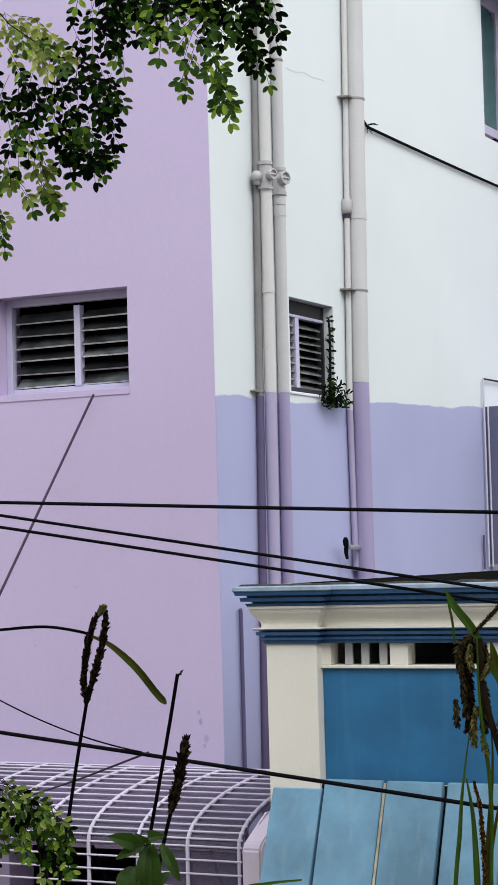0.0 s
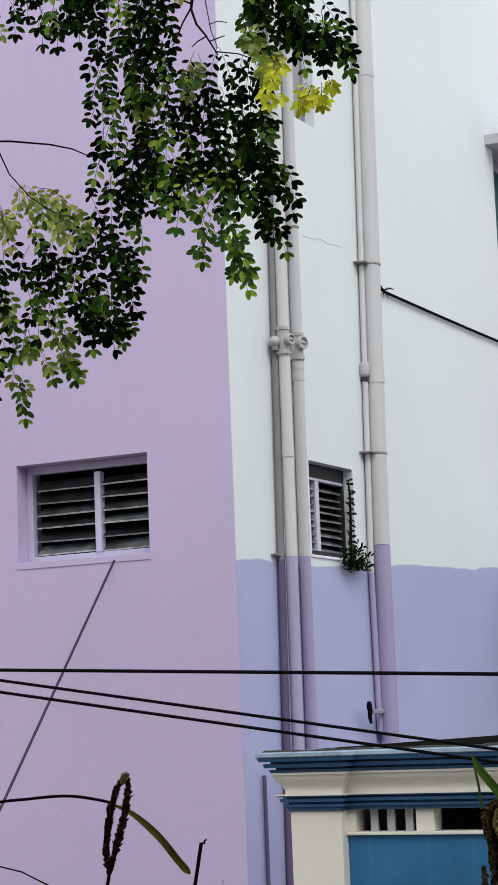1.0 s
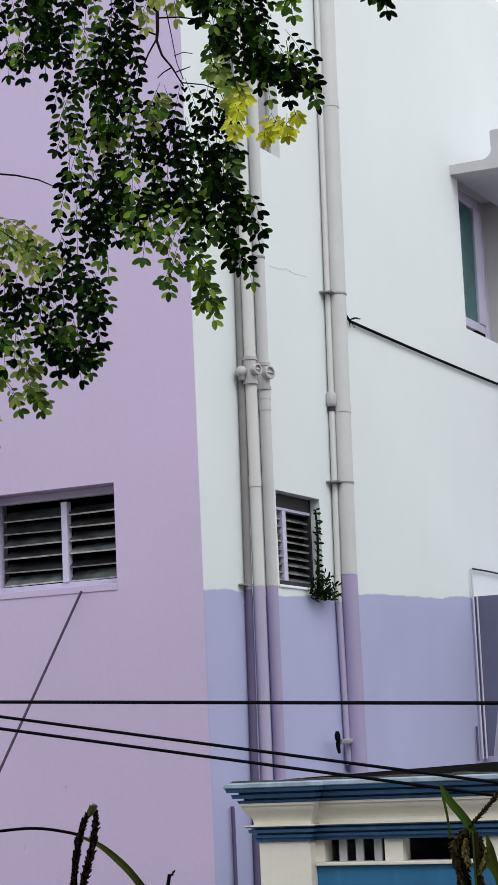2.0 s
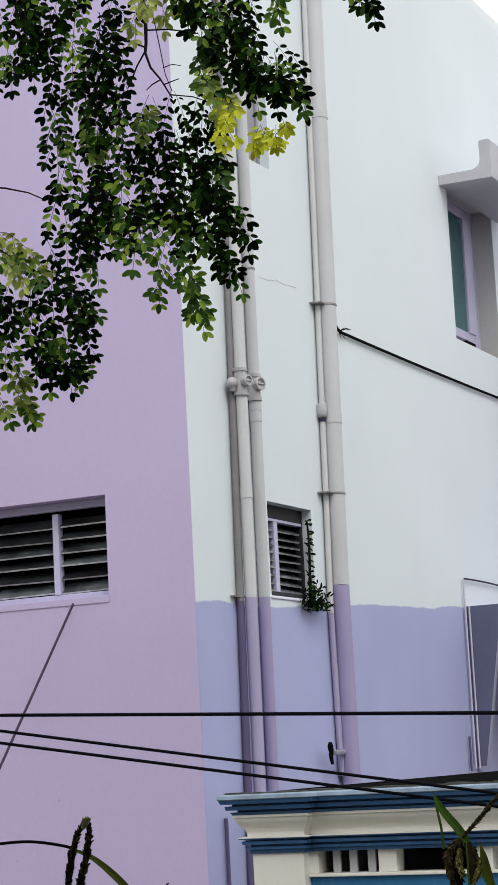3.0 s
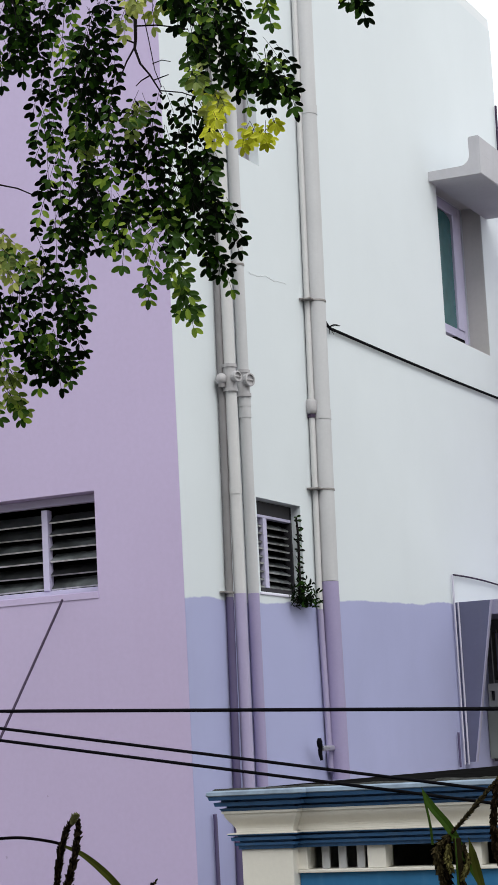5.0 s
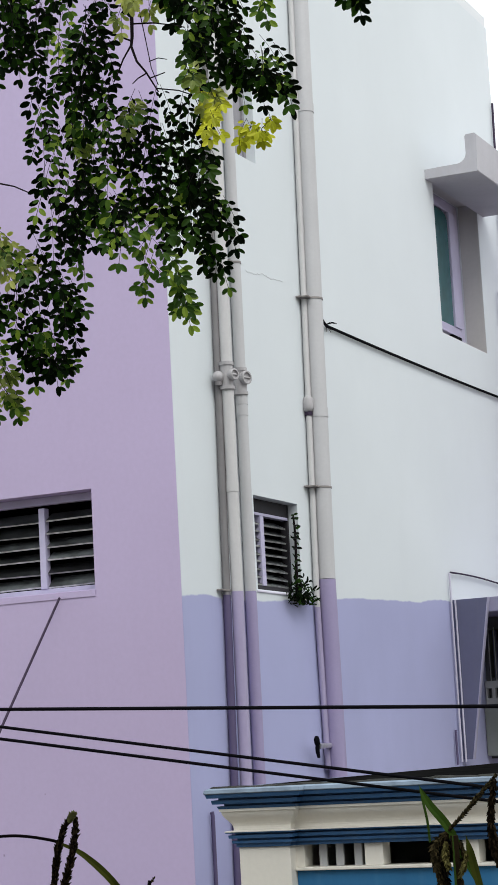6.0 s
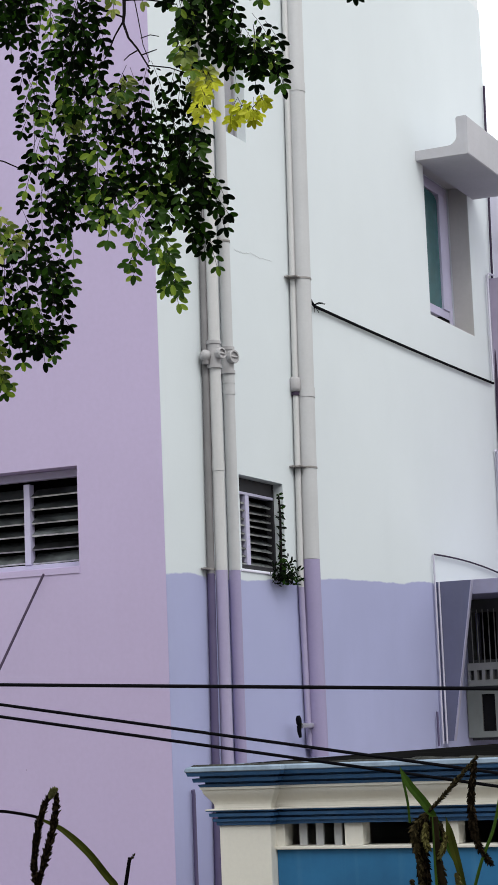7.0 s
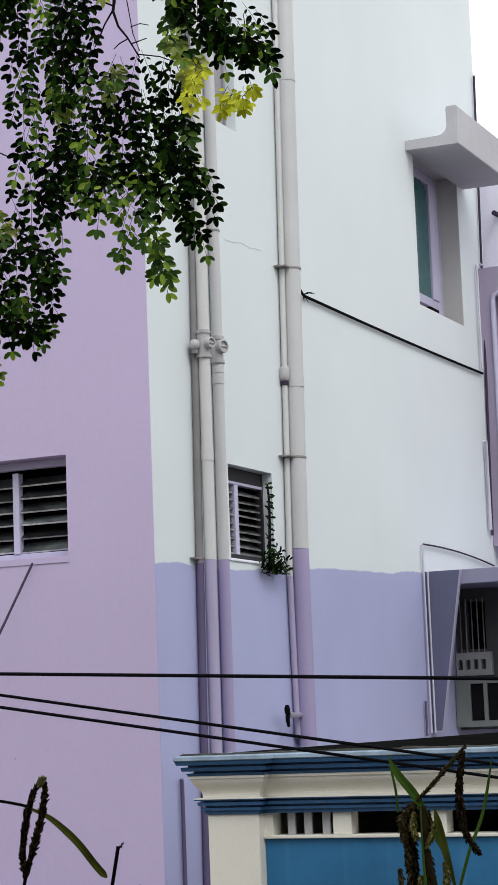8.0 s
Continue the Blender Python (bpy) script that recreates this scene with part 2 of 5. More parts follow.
def tube(points, radii, sides=12, bm=None, caps=True):
    """A swept round tube through the points."""
    bm = bm or bmesh.new()
    pts = [Vector(p) for p in points]
    if isinstance(radii, (int, float)):
        radii = [radii] * len(pts)
    rings, ref = [], None
    for i, p in enumerate(pts):
        d = (pts[min(i + 1, len(pts) - 1)] - pts[max(i - 1, 0)]).normalized()
        if ref is None:
            ref = d.orthogonal().normalized()
        ref = (ref - d * ref.dot(d)).normalized()
        side = d.cross(ref)
        rings.append([bm.verts.new(p + (ref * math.cos(a) + side * math.sin(a)) * radii[i]) for a in (2 * math.pi * k / sides for k in range(sides))])
    for a, b in zip(rings, rings[1:]):
        for k in range(sides):
            bm.faces.new((a[k], a[(k + 1) % sides], b[(k + 1) % sides], b[k]))
    if caps:
        bm.faces.new([bm.verts.new(v.co) for v in rings[0][::-1]])
        bm.faces.new([bm.verts.new(v.co) for v in rings[-1]])
    return bm


def extrude_profile(profile, axis, a, b, bm=None):
    """A prism: profile of 2D points in the two other axes, run along axis from a to b."""
    bm = bm or bmesh.new()

    def at(p, t):
        return {"x": (t, p[0], p[1]), "y": (p[0], t, p[1]), "z": (p[0], p[1], t)}[axis]
    r0 = [bm.verts.new(at(p, a)) for p in profile]
    r1 = [bm.verts.new(at(p, b)) for p in profile]
    n = len(profile)
    for k in range(n):
        bm.faces.new((r0[k], r0[(k + 1) % n], r1[(k + 1) % n], r1[k]))
    bm.faces.new(r0[::-1])
    bm.faces.new(r1)
    return bm


def wall_with_holes(axis, plane, back, span, zs, holes):
    """A thick wall whose outer face lies in axis = plane; holes are (a0, a1, z0, z1) and go right through."""
    bm = bmesh.new()
    us = sorted({span[0], span[1], *[v for h in holes for v in h[:2]]})
    ws = sorted({zs[0], zs[1], *[v for h in holes for v in h[2:]]})
    inside = lambda u, w: any(h[0] < u < h[1] and h[2] < w < h[3] for h in holes)
    solid = {(i, j): not inside((us[i] + us[i + 1]) / 2, (ws[j] + ws[j + 1]) / 2) for i in range(len(us) - 1) for j in range(len(ws) - 1)}
    vert = {}

    def v(i, j, k):
        if (i, j, k) not in vert:
            d = back if k else plane
            vert[i, j, k] = bm.verts.new((d, us[i], ws[j]) if axis == "x" else (us[i], d, ws[j]))
        return vert[i, j, k]
    for (i, j), s in solid.items():
        if not s:
            continue
        for k in (0, 1):
            bm.faces.new((v(i, j, k), v(i + 1, j, k), v(i + 1, j + 1, k), v(i, j + 1, k)))
        for di, dj, e in ((-1, 0, ((i, j), (i, j + 1))), (1, 0, ((i + 1, j), (i + 1, j + 1))), (0, -1, ((i, j), (i + 1, j))), (0, 1, ((i, j + 1), (i + 1, j + 1)))):
            if not solid.get((i + di, j + dj), False):
                (p, q), (r, t) = e
                bm.faces.new((v(p, q, 0), v(r, t, 0), v(r, t, 1), v(p, q, 1)))
    return bm


# ---- ground ----
bm = bmesh.new()
bm.faces.new([bm.verts.new(p) for p in ((-300, -300, 0), (300, -300, 0), (300, 300, 0), (-300, 300, 0))])
tagged(part("ground", bm, EARTH), "bare brown earth ground around the houses", "ground", kind="structure")
# unseen wall added to block low sky and dim the lower lilac wall
tagged(part("wall_south", box(-16.0, -3.6, 0.0, 10.0, -3.3, 10.5), OLD_CONCRETE), "plain grey wall added unseen behind the viewpoint to dim the light", "wall", kind="structure")
# unseen wall added on the right to darken the white wall low down
tagged(part("wall_east", box(3.6, -3.29, 0.0, 3.9, 11.8, 10.6), BAR_GREY), "plain grey wall added out of view to block side light", "wall", kind="structure")
tagged(part("terrace", box(-3.2, -3.29, 0.0, 3.0, 3.6, 2.8), OLD_CONCRETE), "plain concrete terrace under the viewpoint", "terrace", kind="structure")

# ---- the house: corner at XC, YC ----
XC, YC = -6.01, 11.47
Y_END, Z_TOP = 18.85, 11.68
LW = (-7.72, -6.662, 5.535, 6.216)
SW = (12.635, 13.39, 5.54, 6.215)
VW = (12.62, 12.99, 8.75, 9.6)
RW = (16.88, 18.13, 8.12, 9.63)
CAGE_HOLE = (-7.70, -6.48, 1.2, 2.45)
BACK = 0.30
house_l = part("wall_front", wall_with_holes("y", YC, YC + BACK, (-12.0, XC - 0.003), (0, Z_TOP), [LW, CAGE_HOLE]), LILAC)
tagged(house_l, "tall smooth lilac painted house wall", "wall", kind="structure")
house_r = part("wall_side", wall_with_holes("x", XC, XC - BACK, (YC + 0.003, Y_END), (0, Z_TOP), [SW, VW, RW]), WHITE_LAV)
tagged(house_r, "white house wall with a lavender painted lower part", "wall", kind="structure")
tagged(part("wall_back", box(-12.0, Y_END - 0.3, 0, XC - BACK - 0.002, Y_END, Z_TOP - 0.004), LILAC), "plain rear wall of the house", "wall", kind="structure")
tagged(part("wall_west", box(-12.0, YC + BACK + 0.002, 0, -11.7, Y_END - 0.302, Z_TOP - 0.004), LILAC), "plain far wall of the house", "wall", kind="structure")
tagged(part("roof", box(-12.0, YC + 0.01, Z_TOP, XC - 0.01, Y_END, Z_TOP + 0.12), WHITE), "flat white roof slab of the house", "roof", kind="structure")
for k, zf in enumerate((3.4, 6.9)):
    tagged(part("floor_%d" % (k + 1), box(-11.69, YC + BACK + 0.004, zf, XC - BACK - 0.004, Y_END - 0.31, zf + 0.12), CONCRETE), "plain concrete storey floor inside", "floor", kind="structure")


# added partitions: the rooms' darkness is put into their near-black colour
tagged(part("wall_inner_1", box(-11.6, YC + 1.3, 3.53, XC - 1.5, YC + 1.4, 6.88), VOID), "added near-black partition standing for the room's darkness", "wall", kind="structure")
tagged(part("wall_inner_2", box(XC - 1.45, YC + 0.9, 3.53, XC - 1.35, Y_END - 0.4, 6.88), VOID), "added near-black partition standing for the room's darkness", "wall", kind="structure")
tagged(part("wall_inner_3", box(XC - 1.45, YC + 0.9, 7.03, XC - 1.35, Y_END - 0.4, 11.6), VOID), "added near-black partition standing for the room's darkness", "wall", kind="structure")
tagged(part("wall_inner_4", box(XC - 1.34, YC + 2.2, 3.53, XC - BACK - 0.01, YC + 2.3, 6.88), VOID), "added near-black partition standing for the room's darkness", "wall", kind="structure")
tagged(part("wall_inner_5", box(XC - 1.34, YC + 0.8, 3.53, XC - BACK - 0.01, YC + 0.89, 6.88), VOID), "added near-black partition standing for the room's darkness", "wall", kind="structure")


# ---- louvre windows ----
def louvre_window(name, label, width, height, panels, slats, sill, dp=0.12, st=0.05, tilt=24, paint=None, head=0.055, rim=None, jamb=None, bar=0.024):
    """Origin at the opening's lower left corner on the outer face; x along the wall, y into the wall."""
    paint = paint or FRAME_LILAC
    root = empty(name, label=label, category="window", kind="structure")
    part("window_frame", box(0.002, dp, 0.002, st, dp + 0.06, height - 0.002, 0.004), FRAME_LILAC, root)
    part("window_frame", box(width - 0.026, dp, 0.002, width - 0.002, dp + 0.06, height - 0.002, 0.004), jamb or FRAME_LILAC, root)
    part("window_frame", box(st, dp + 0.003, height - head, width - 0.026, dp + 0.057, height - 0.002, 0.004), paint, root)
    part("window_frame", box(st, dp + 0.003, 0.002, width - 0.026, dp + 0.057, 0.045, 0.004), paint, root)
    if head > 0.06:
        part("rail", box(st + 0.002, dp - 0.004, height - head - 0.022, width - 0.028, dp + 0.05, height - head - 0.001, 0.003), FRAME_LILAC, root, "thin lilac rail under the dark head")
    if sill:
        part("window_sill", extrude_profile([(-0.006, -0.045), (-0.006, -0.004), (dp, 0.014), (dp, -0.045)], "x", -0.004, width + 0.004), LILAC, root)
    edges = [st]
    for p in panels:
        edges.append(width * p)
        part("mullion", box(width * p - bar, dp - 0.006, 0.045, width * p + bar, dp + 0.054, height - head - 0.023, 0.004), FRAME_LILAC, root, "pale lilac mullion")
    edges.append(width - 0.03)
    rnd = random.Random(len(label))
    for a, b in zip(edges, edges[1:]):
        a, b = a + 0.028, b - 0.028
        for k in range(slats):
            z = 0.045 + (height - head - 0.05) * 0.94 * (k + 0.5) / slats
            lean = radians(tilt + rnd.uniform(-8, 8))
            bm = box(a, -0.05, -0.006, b, 0.05, 0.006)
            rims = [f for f in bm.faces if all(v.co.y < -0.045 for v in f.verts)]
            for f in rims:
                f.material_index = 1
            bmesh.ops.rotate(bm, verts=bm.verts, cent=(0, 0, 0), matrix=Matrix.Rotation(lean, 3, "X"))
            bmesh.ops.rotate(bm, verts=bm.verts, cent=((a + b) / 2, 0, 0), matrix=Matrix.Rotation(radians(rnd.uniform(-0.7, 0.7)), 3, "Y"))
            bmesh.ops.translate(bm, verts=bm.verts, vec=(0, dp + 0.05, z))
            part("slat", bm, SLAT_GLASS, root).data.materials.append(rim or SLAT_RIM)
    return root


w = louvre_window("window_1", "lilac framed window with two panels of dusty glass louvres", LW[1] - LW[0], LW[3] - LW[2], [0.555], 6, True, tilt=40)
w.matrix_basis = pose(LW[0], YC, LW[2])
w = louvre_window("window_2", "small lilac framed louvre window in the white wall", SW[1] - SW[0], SW[3] - SW[2], [0.36], 9, False, 0.075, 0.02, 26, FRAME_GREY, 0.10, SLAT_DULL, FRAME_GREY, 0.030)
w.matrix_basis = pose(XC, SW[0], SW[2], 0, 0, 90)
root = empty("window_3", label="narrow grey shuttered window high in the white wall", category="window", kind="structure")
part("shutter", box(XC - 0.12, VW[0] + 0.03, VW[2] + 0.03, XC - 0.09, VW[1] - 0.03, VW[3] - 0.03, 0.004), SHUTTER, root, "plain grey shutter leaf")
part("window_frame", wall_with_holes("x", XC - 0.075, XC - 0.135, (VW[0] + 0.002, VW[1] - 0.002), (VW[2] + 0.002, VW[3] - 0.002), [(VW[0] + 0.028, VW[1] - 0.028, VW[2] + 0.028, VW[3] - 0.028)]), SHUTTER, root)
bm = box(XC - 0.03, SW[0] - 0.02, SW[2] - 0.022, XC + 0.010, SW[1] + 0.03, SW[2] - 0.003, 0.006)
tagged(part("window_sill", bm, PALE_LAV), "thin rough pale plaster sill under the small window", "sill", kind="structure")

# added dark liners hide the bright inner jambs, as room shade would
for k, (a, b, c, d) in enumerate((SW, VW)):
    tagged(part("trim_%d" % (k + 1), box(XC - BACK - 0.002, b - 0.006, c + 0.002, XC - 0.125, b - 0.001, d - 0.002), VOID), "added near-black lining that darkens the inner jamb of the opening", "trim", kind="structure")

# tall window under the sunshade
root = empty("window_4", label="lilac framed casement window with teal glass in a deep reveal", category="window", kind="structure")
y0, y1, z0, z1 = RW
xf = XC - 0.21
part("window_frame", box(xf - 0.06, y0 + 0.003, z0 + 0.03, xf, y0 + 0.14, z1 - 0.003, 0.006), FRAME_LILAC, root)
part("window_frame", box(xf - 0.06, y1 - 0.10, z0 + 0.03, xf, y1 - 0.003, z1 - 0.003, 0.006), FRAME_LILAC, root)
part("window_frame", box(xf - 0.06, y0 + 0.14, z1 - 0.11, xf - 0.002, y1 - 0.10, z1 - 0.004, 0.006), FRAME_LILAC, root)
part("window_frame", box(xf - 0.06, y0 + 0.14, z0 + 0.165, xf - 0.002, y1 - 0.10, z0 + 0.25, 0.006), FRAME_LILAC, root)
part("window_frame", box(xf - 0.055, y0 + 0.965, z0 + 0.25, xf + 0.012, y0 + 1.149, z1 - 0.11, 0.006), FRAME_LILAC, root)
arch = [(y0 + 0.14, z0 + 0.25), (y0 + 0.965, z0 + 0.25)] + [(y0 + 0.965 - 0.20 * (1 - math.cos(a)), z1 - 0.20 + 0.08 * math.sin(a)) for a in (math.pi / 2 * k / 6 for k in range(7))] + [(y0 + 0.14, z1 - 0.12)]
part("pane", extrude_profile(arch, "x", xf - 0.02, xf - 0.012), TEAL, root, "teal tinted pane with a curved top corner")
part("reveal", box(xf + 0.014, y1 - 0.006, z0 + 0.001, XC - 0.004, y1 - 0.001, z1 - 0.006), REVEAL, root, "grey plastered side reveal")
part("reveal", box(xf + 0.014, y0 + 0.002, z0 + 0.001, XC - 0.004, y1 - 0.007, z0 + 0.006), REVEAL, root, "grey plastered sill")
part("stop_block", box(xf - 0.05, y0 + 0.88, z0 + 0.007, xf + 0.004, y0 + 1.12, z0 + 0.163, 0.004), WIRE, root, "small dark block")
part("reveal", box(xf + 0.014, y0 + 0.002, z1 - 0.006, XC - 0.004, y1 - 0.007, z1 - 0.001), REVEAL, root, "grey plastered head")

# sunshade slab over the tall window: upturned lip on the outer edge
fillet = [(-5.60 - 0.09 + 0.09 * math.sin(q), 9.625 + 0.09 * (1 - math.cos(q))) for q in (math.pi / 2 * k / 6 for k in range(7))]
shade = empty("window_sunshade", label="grey lilac concrete sunshade slab with an upturned outer lip", category="sunshade")
part("slab", extrude_profile([(XC + 0.002, 9.535), (-5.51, 9.525), (-5.50, 9.533), (-5.495, 9.7145), *fillet[::-1], (XC + 0.002, 9.625)], "y", 16.69, 18.30), SUNSHADE, shade)
part("lip", extrude_profile([(-5.495, 9.715), (-5.49, 9.87), (-5.505, 9.887), (-5.59, 9.885), (-5.602, 9.87), (-5.60, 9.715)], "y", 16.69, 18.30), SUNSHADE, shade, "upturned outer lip")

# ---- drain pipes on the white wall ----
def drain_pipe(name, label, x, y, r, paint_z, z0, z1, joints, clamps, upper, lower, lean=0.0, foot=0.0):
    root = empty(name, (x, y, z0), label=label, category="pipe", group="drain pipes on the wall")
    root.rotation_euler.x = -lean
    P = lambda *a, **k: tube(*a, **k)
    h = lambda z: z - z0
    part("lower_section", P([(0, foot, 0), (0, 0, h(paint_z))], r, 20), lower, root, "lower length painted purple", True)
    part("upper_section", P([(0, 0, h(paint_z) + 0.001), (0, 0, h(z1))], r * 0.985, 20), upper, root, "upper length in grimy white", True)
    for z in joints:
        part("joint_collar", P([(0, 0, h(z) - 0.045), (0, 0, h(z) + 0.03)], r + 0.003, 20), upper if z > paint_z else lower, root, "", True)
    for z in clamps:
        c = part("clamp", P([(0, 0, h(z) - 0.007), (0, 0, h(z) + 0.007)], r + 0.004, 20), CLAMP, root, "dark steel clamp", True)
        part("bracket", box(XC - x + 0.002, -r - 0.07, h(z) - 0.006, 0.012, -r + 0.004, h(z) + 0.006, 0.002), CLAMP, c)
    return root


R_TOP = Z_TOP + 0.4
drain_pipe("drain_pipe", "slim grimy white drain pipe running up the wall", -5.92, 12.048, 0.042, 5.49, 0.0, R_TOP, [6.22, 8.9], [7.85], PIPE_WHITE, PIPE_LILAC, 0.012)
drain_pipe("drain_pipe", "slim grimy white drain pipe set close to the wall", -5.965, 12.352, 0.041, 5.51, 0.0, R_TOP, [6.80, 6.88, 9.6], [7.87], PIPE_GREY, PIPE_PURPLE, 0.012)
# this dark tube stands in for the shadow left of the slim pipe
drain_pipe("drain_pipe", "thin dark pipe standing for the shadow strip beside the slim drain pipe", -5.98, 11.935, 0.027, 5.47, 0.0, R_TOP, [], [5.50], PIPE_DARK, PIPE_PURPLE_DARK, 0.025)
drain_pipe("drain_pipe", "wide grimy white soil pipe with joints and clamps", -5.93, 13.63, 0.069, 5.66, 4.19, R_TOP, [6.95, 9.4], [6.36, 7.84], PIPE_GREY, PIPE_PURPLE, 0.032, 0.05)
drain_pipe("drain_pipe", "thin pale water pipe beside the wide soil pipe", -5.98, 13.545, 0.023, 5.45, 4.25, R_TOP, [], [6.36, 7.84], PIPE_WHITE, PIPE_LILAC, 0.036, 0.07)


def lathe(axis, profile, sides=20):
    """A turned shape about an axis from the origin: (way along the axis, radius) pairs."""
    bm = bmesh.new()
    u = axis.orthogonal().normalized()
    v = axis.cross(u)
    rings = [[bm.verts.new(axis * d + (u * math.cos(a) + v * math.sin(a)) * q) for a in (2 * math.pi * k / sides for k in range(sides))] for d, q in profile]
    for a, b in zip(rings, rings[1:]):
        for k in range(sides):
            bm.faces.new((a[k], a[(k + 1) % sides], b[(k + 1) % sides], b[k]))
    bm.faces.new(rings[-1])
    return bm


def cleanout(name, label, x, y, z, way, r, mat, reach=0.062):
    """A short capped branch that sticks out of a pipe: a rimmed cap with a sunk disc and a raised grip bar."""
    root = empty(name, (x, y, z), label=label, category="pipe fitting", group="pipe fittings")
    w = Vector(way).normalized()
    at = lambda d: tuple(w * d)
    part("branch", tube([at(0), at(reach)], r * 0.82, 18), mat, root, "", True)
    part("cap", lathe(w, [(reach - 0.012, r * 0.9), (reach - 0.009, r), (reach + 0.020, r), (reach + 0.024, r * 0.93), (reach + 0.024, r * 0.74), (reach + 0.010, r * 0.70), (reach + 0.010, 0.002)]), mat, root, "rimmed end cap with a sunk face")
    side = w.cross(Vector((0, 0, 1))).normalized()
    c = w * (reach + 0.013)
    part("grip_bar", tube([c - side * r * 0.66, c + side * r * 0.66], 0.007, 8), mat, root, "raised grip bar", True)
    return root


def ball_cap(x, y, z, r):
    root = empty("ball_cap", (x, y, z), label="round stained ball cap beside the drain pipe", category="pipe fitting", group="pipe fittings")
    arc = [math.pi * k / 10 for k in range(11)]
    part("ball", tube([(0, 0, -r * math.cos(a)) for a in arc], [max(0.002, r * math.sin(a)) for a in arc], 18), FITTING, root, "", True)
    part("neck", tube([(0, 0, -r * 1.55), (0, 0, -r * 0.8)], r * 0.62, 14), PIPE_DARK, root, "dark stained neck", True)
    return root


def tee_body(x, y, z, h, r):
    root = empty("pipe_tee", (x, y, z), label="grimy white pipe tee around the drain pipe", category="pipe fitting", group="pipe fittings")
    part("body", tube([(0, 0, -h), (0, 0, h)], r, 20), FITTING, root, "", True)
    for s in (-h, h):
        part("rim", tube([(0, 0, s - 0.012), (0, 0, s + 0.012)], r + 0.007, 20), FITTING, root, "", True)
    return root


tee_body(-5.92, 12.124, 6.99, 0.085, 0.046)
tee_body(-5.965, 12.43, 7.00, 0.085, 0.046)
cleanout("cleanout_fitting", "round capped cleanout on the slim drain pipe", -5.92, 12.124, 6.99, (0.9, -0.30, 0), 0.040, FITTING, 0.060)
cleanout("cleanout_fitting", "large capped cleanout on the drain pipe by the wall", -5.965, 12.43, 7.02, (0.9, -0.30, 0), 0.049, FITTING, 0.050)
ball_cap(-5.955, 12.06, 6.98, 0.040)
root = empty("pipe_valve", (-5.98, 13.64, 7.0), label="bulbous grey valve on the thin water pipe", category="valve")
part("body", tube([(0, 0, -0.055), (0, 0, -0.05), (0, 0, -0.025), (0, 0, 0.035), (0, 0, 0.055), (0, 0, 0.062)], [0.026, 0.036, 0.044, 0.044, 0.036, 0.026], 18), FITTING, root, "", True)
part("nut", tube([(0, 0, -0.085), (0, 0, -0.056)], 0.033, 6), STAY, root, "dark hexagonal nut")
root = empty("water_tap", (-5.965, 13.38, 4.42), label="metal tap with a black handle at the pipe's foot", category="tap")
part("body", tube([(0.0, 0.27, 0.0), (0.05, 0.10, 0.0), (0.06, -0.07, 0.0)], 0.020, 12), STEEL, root, "bright metal body", True)
part("handle", tube([(0.05, -0.08, 0.0), (0.05, -0.085, 0.02), (0.05, -0.09, 0.05), (0.05, -0.09, 0.075)], [0.014, 0.021, 0.022, 0.012], 10), WIRE, root, "black handle", True)
part("spout", tube([(0.05, -0.085, 0.0), (0.05, -0.085, -0.04), (0.055, -0.08, -0.085)], [0.017, 0.016, 0.011], 10), WIRE, root, "", True)
tagged(part("conduit", tube([(-5.985, 11.708, 2.2), (-5.985, 11.708, 4.0), (-5.985, 11.70, 4.03)], 0.014, 10), PIPE_PURPLE_DARK, None, "", True), "thin purple conduit on the lavender wall beside the corner", "conduit")


# ---- cables ----
def cable(name, label, pts, r, mat=None, sag=0.0, n=24):
    out = []
    for a, b in zip(pts, pts[1:]):
        for k in range(n):
            t = k / n
            p = Vector(a).lerp(Vector(b), t)
            p.z -= sag * 4 * t * (1 - t)
            out.append(p)
    out.append(Vector(pts[-1]))
    return tagged(part(name, tube(out, r, 8), mat or WIRE, None, "", True), label, "cable")


cable("wall_cable", "black cable clipped along the white wall", [(-5.985, 14.02, 7.735), (-5.99, 14.16, 7.70), (-5.99, 18.56, 7.715)], 0.012, sag=0.012)
bm = bmesh.new()
rnd = random.Random(4)
for k in range(9):
    a = Vector((-5.985, 14.10, 7.71))
    d = Vector((rnd.uniform(0, 0.05), rnd.uniform(-0.06, 0.12), rnd.uniform(-0.09, 0.06)))
    tube([a, a + d * 0.6, a + d + Vector((0, 0.02, -0.01))], [0.004, 0.003, 0.002], 5, bm)
tagged(part("frayed_cord", bm, WIRE), "frayed dark cord tied at the cable's end", "cord")
cable("drop_cable", "dark cable arching from the thin pipe's top", [(-5.985, 16.57 + 2.0 * k / 16, 5.885 + 0.03 * k / 16 - 0.115 * (k / 16) ** 2) for k in range(17)], 0.008, STAY, n=1)
for k, dy in enumerate((0.0, 0.10)):
    tagged(part("conduit", tube([(-5.985 + 0.2 * dy, 16.545 + 0.44 * dy, 4.22), (-5.985 + 0.2 * dy, 16.545 + 0.44 * dy, 5.88 - 0.24 * k)], 0.009, 10), CONDUIT_WHITE, None, "", True), "thin pale conduit standing against the lavender wall", "conduit", group="conduits by the balcony")
tagged(part("conduit", tube([(-5.985, 16.43, 4.2), (-5.985, 16.43, 4.50)], 0.010, 10), PIPE_PURPLE_DARK, None, "", True), "short dark conduit stub on the lavender wall", "conduit", group="conduits by the balcony")
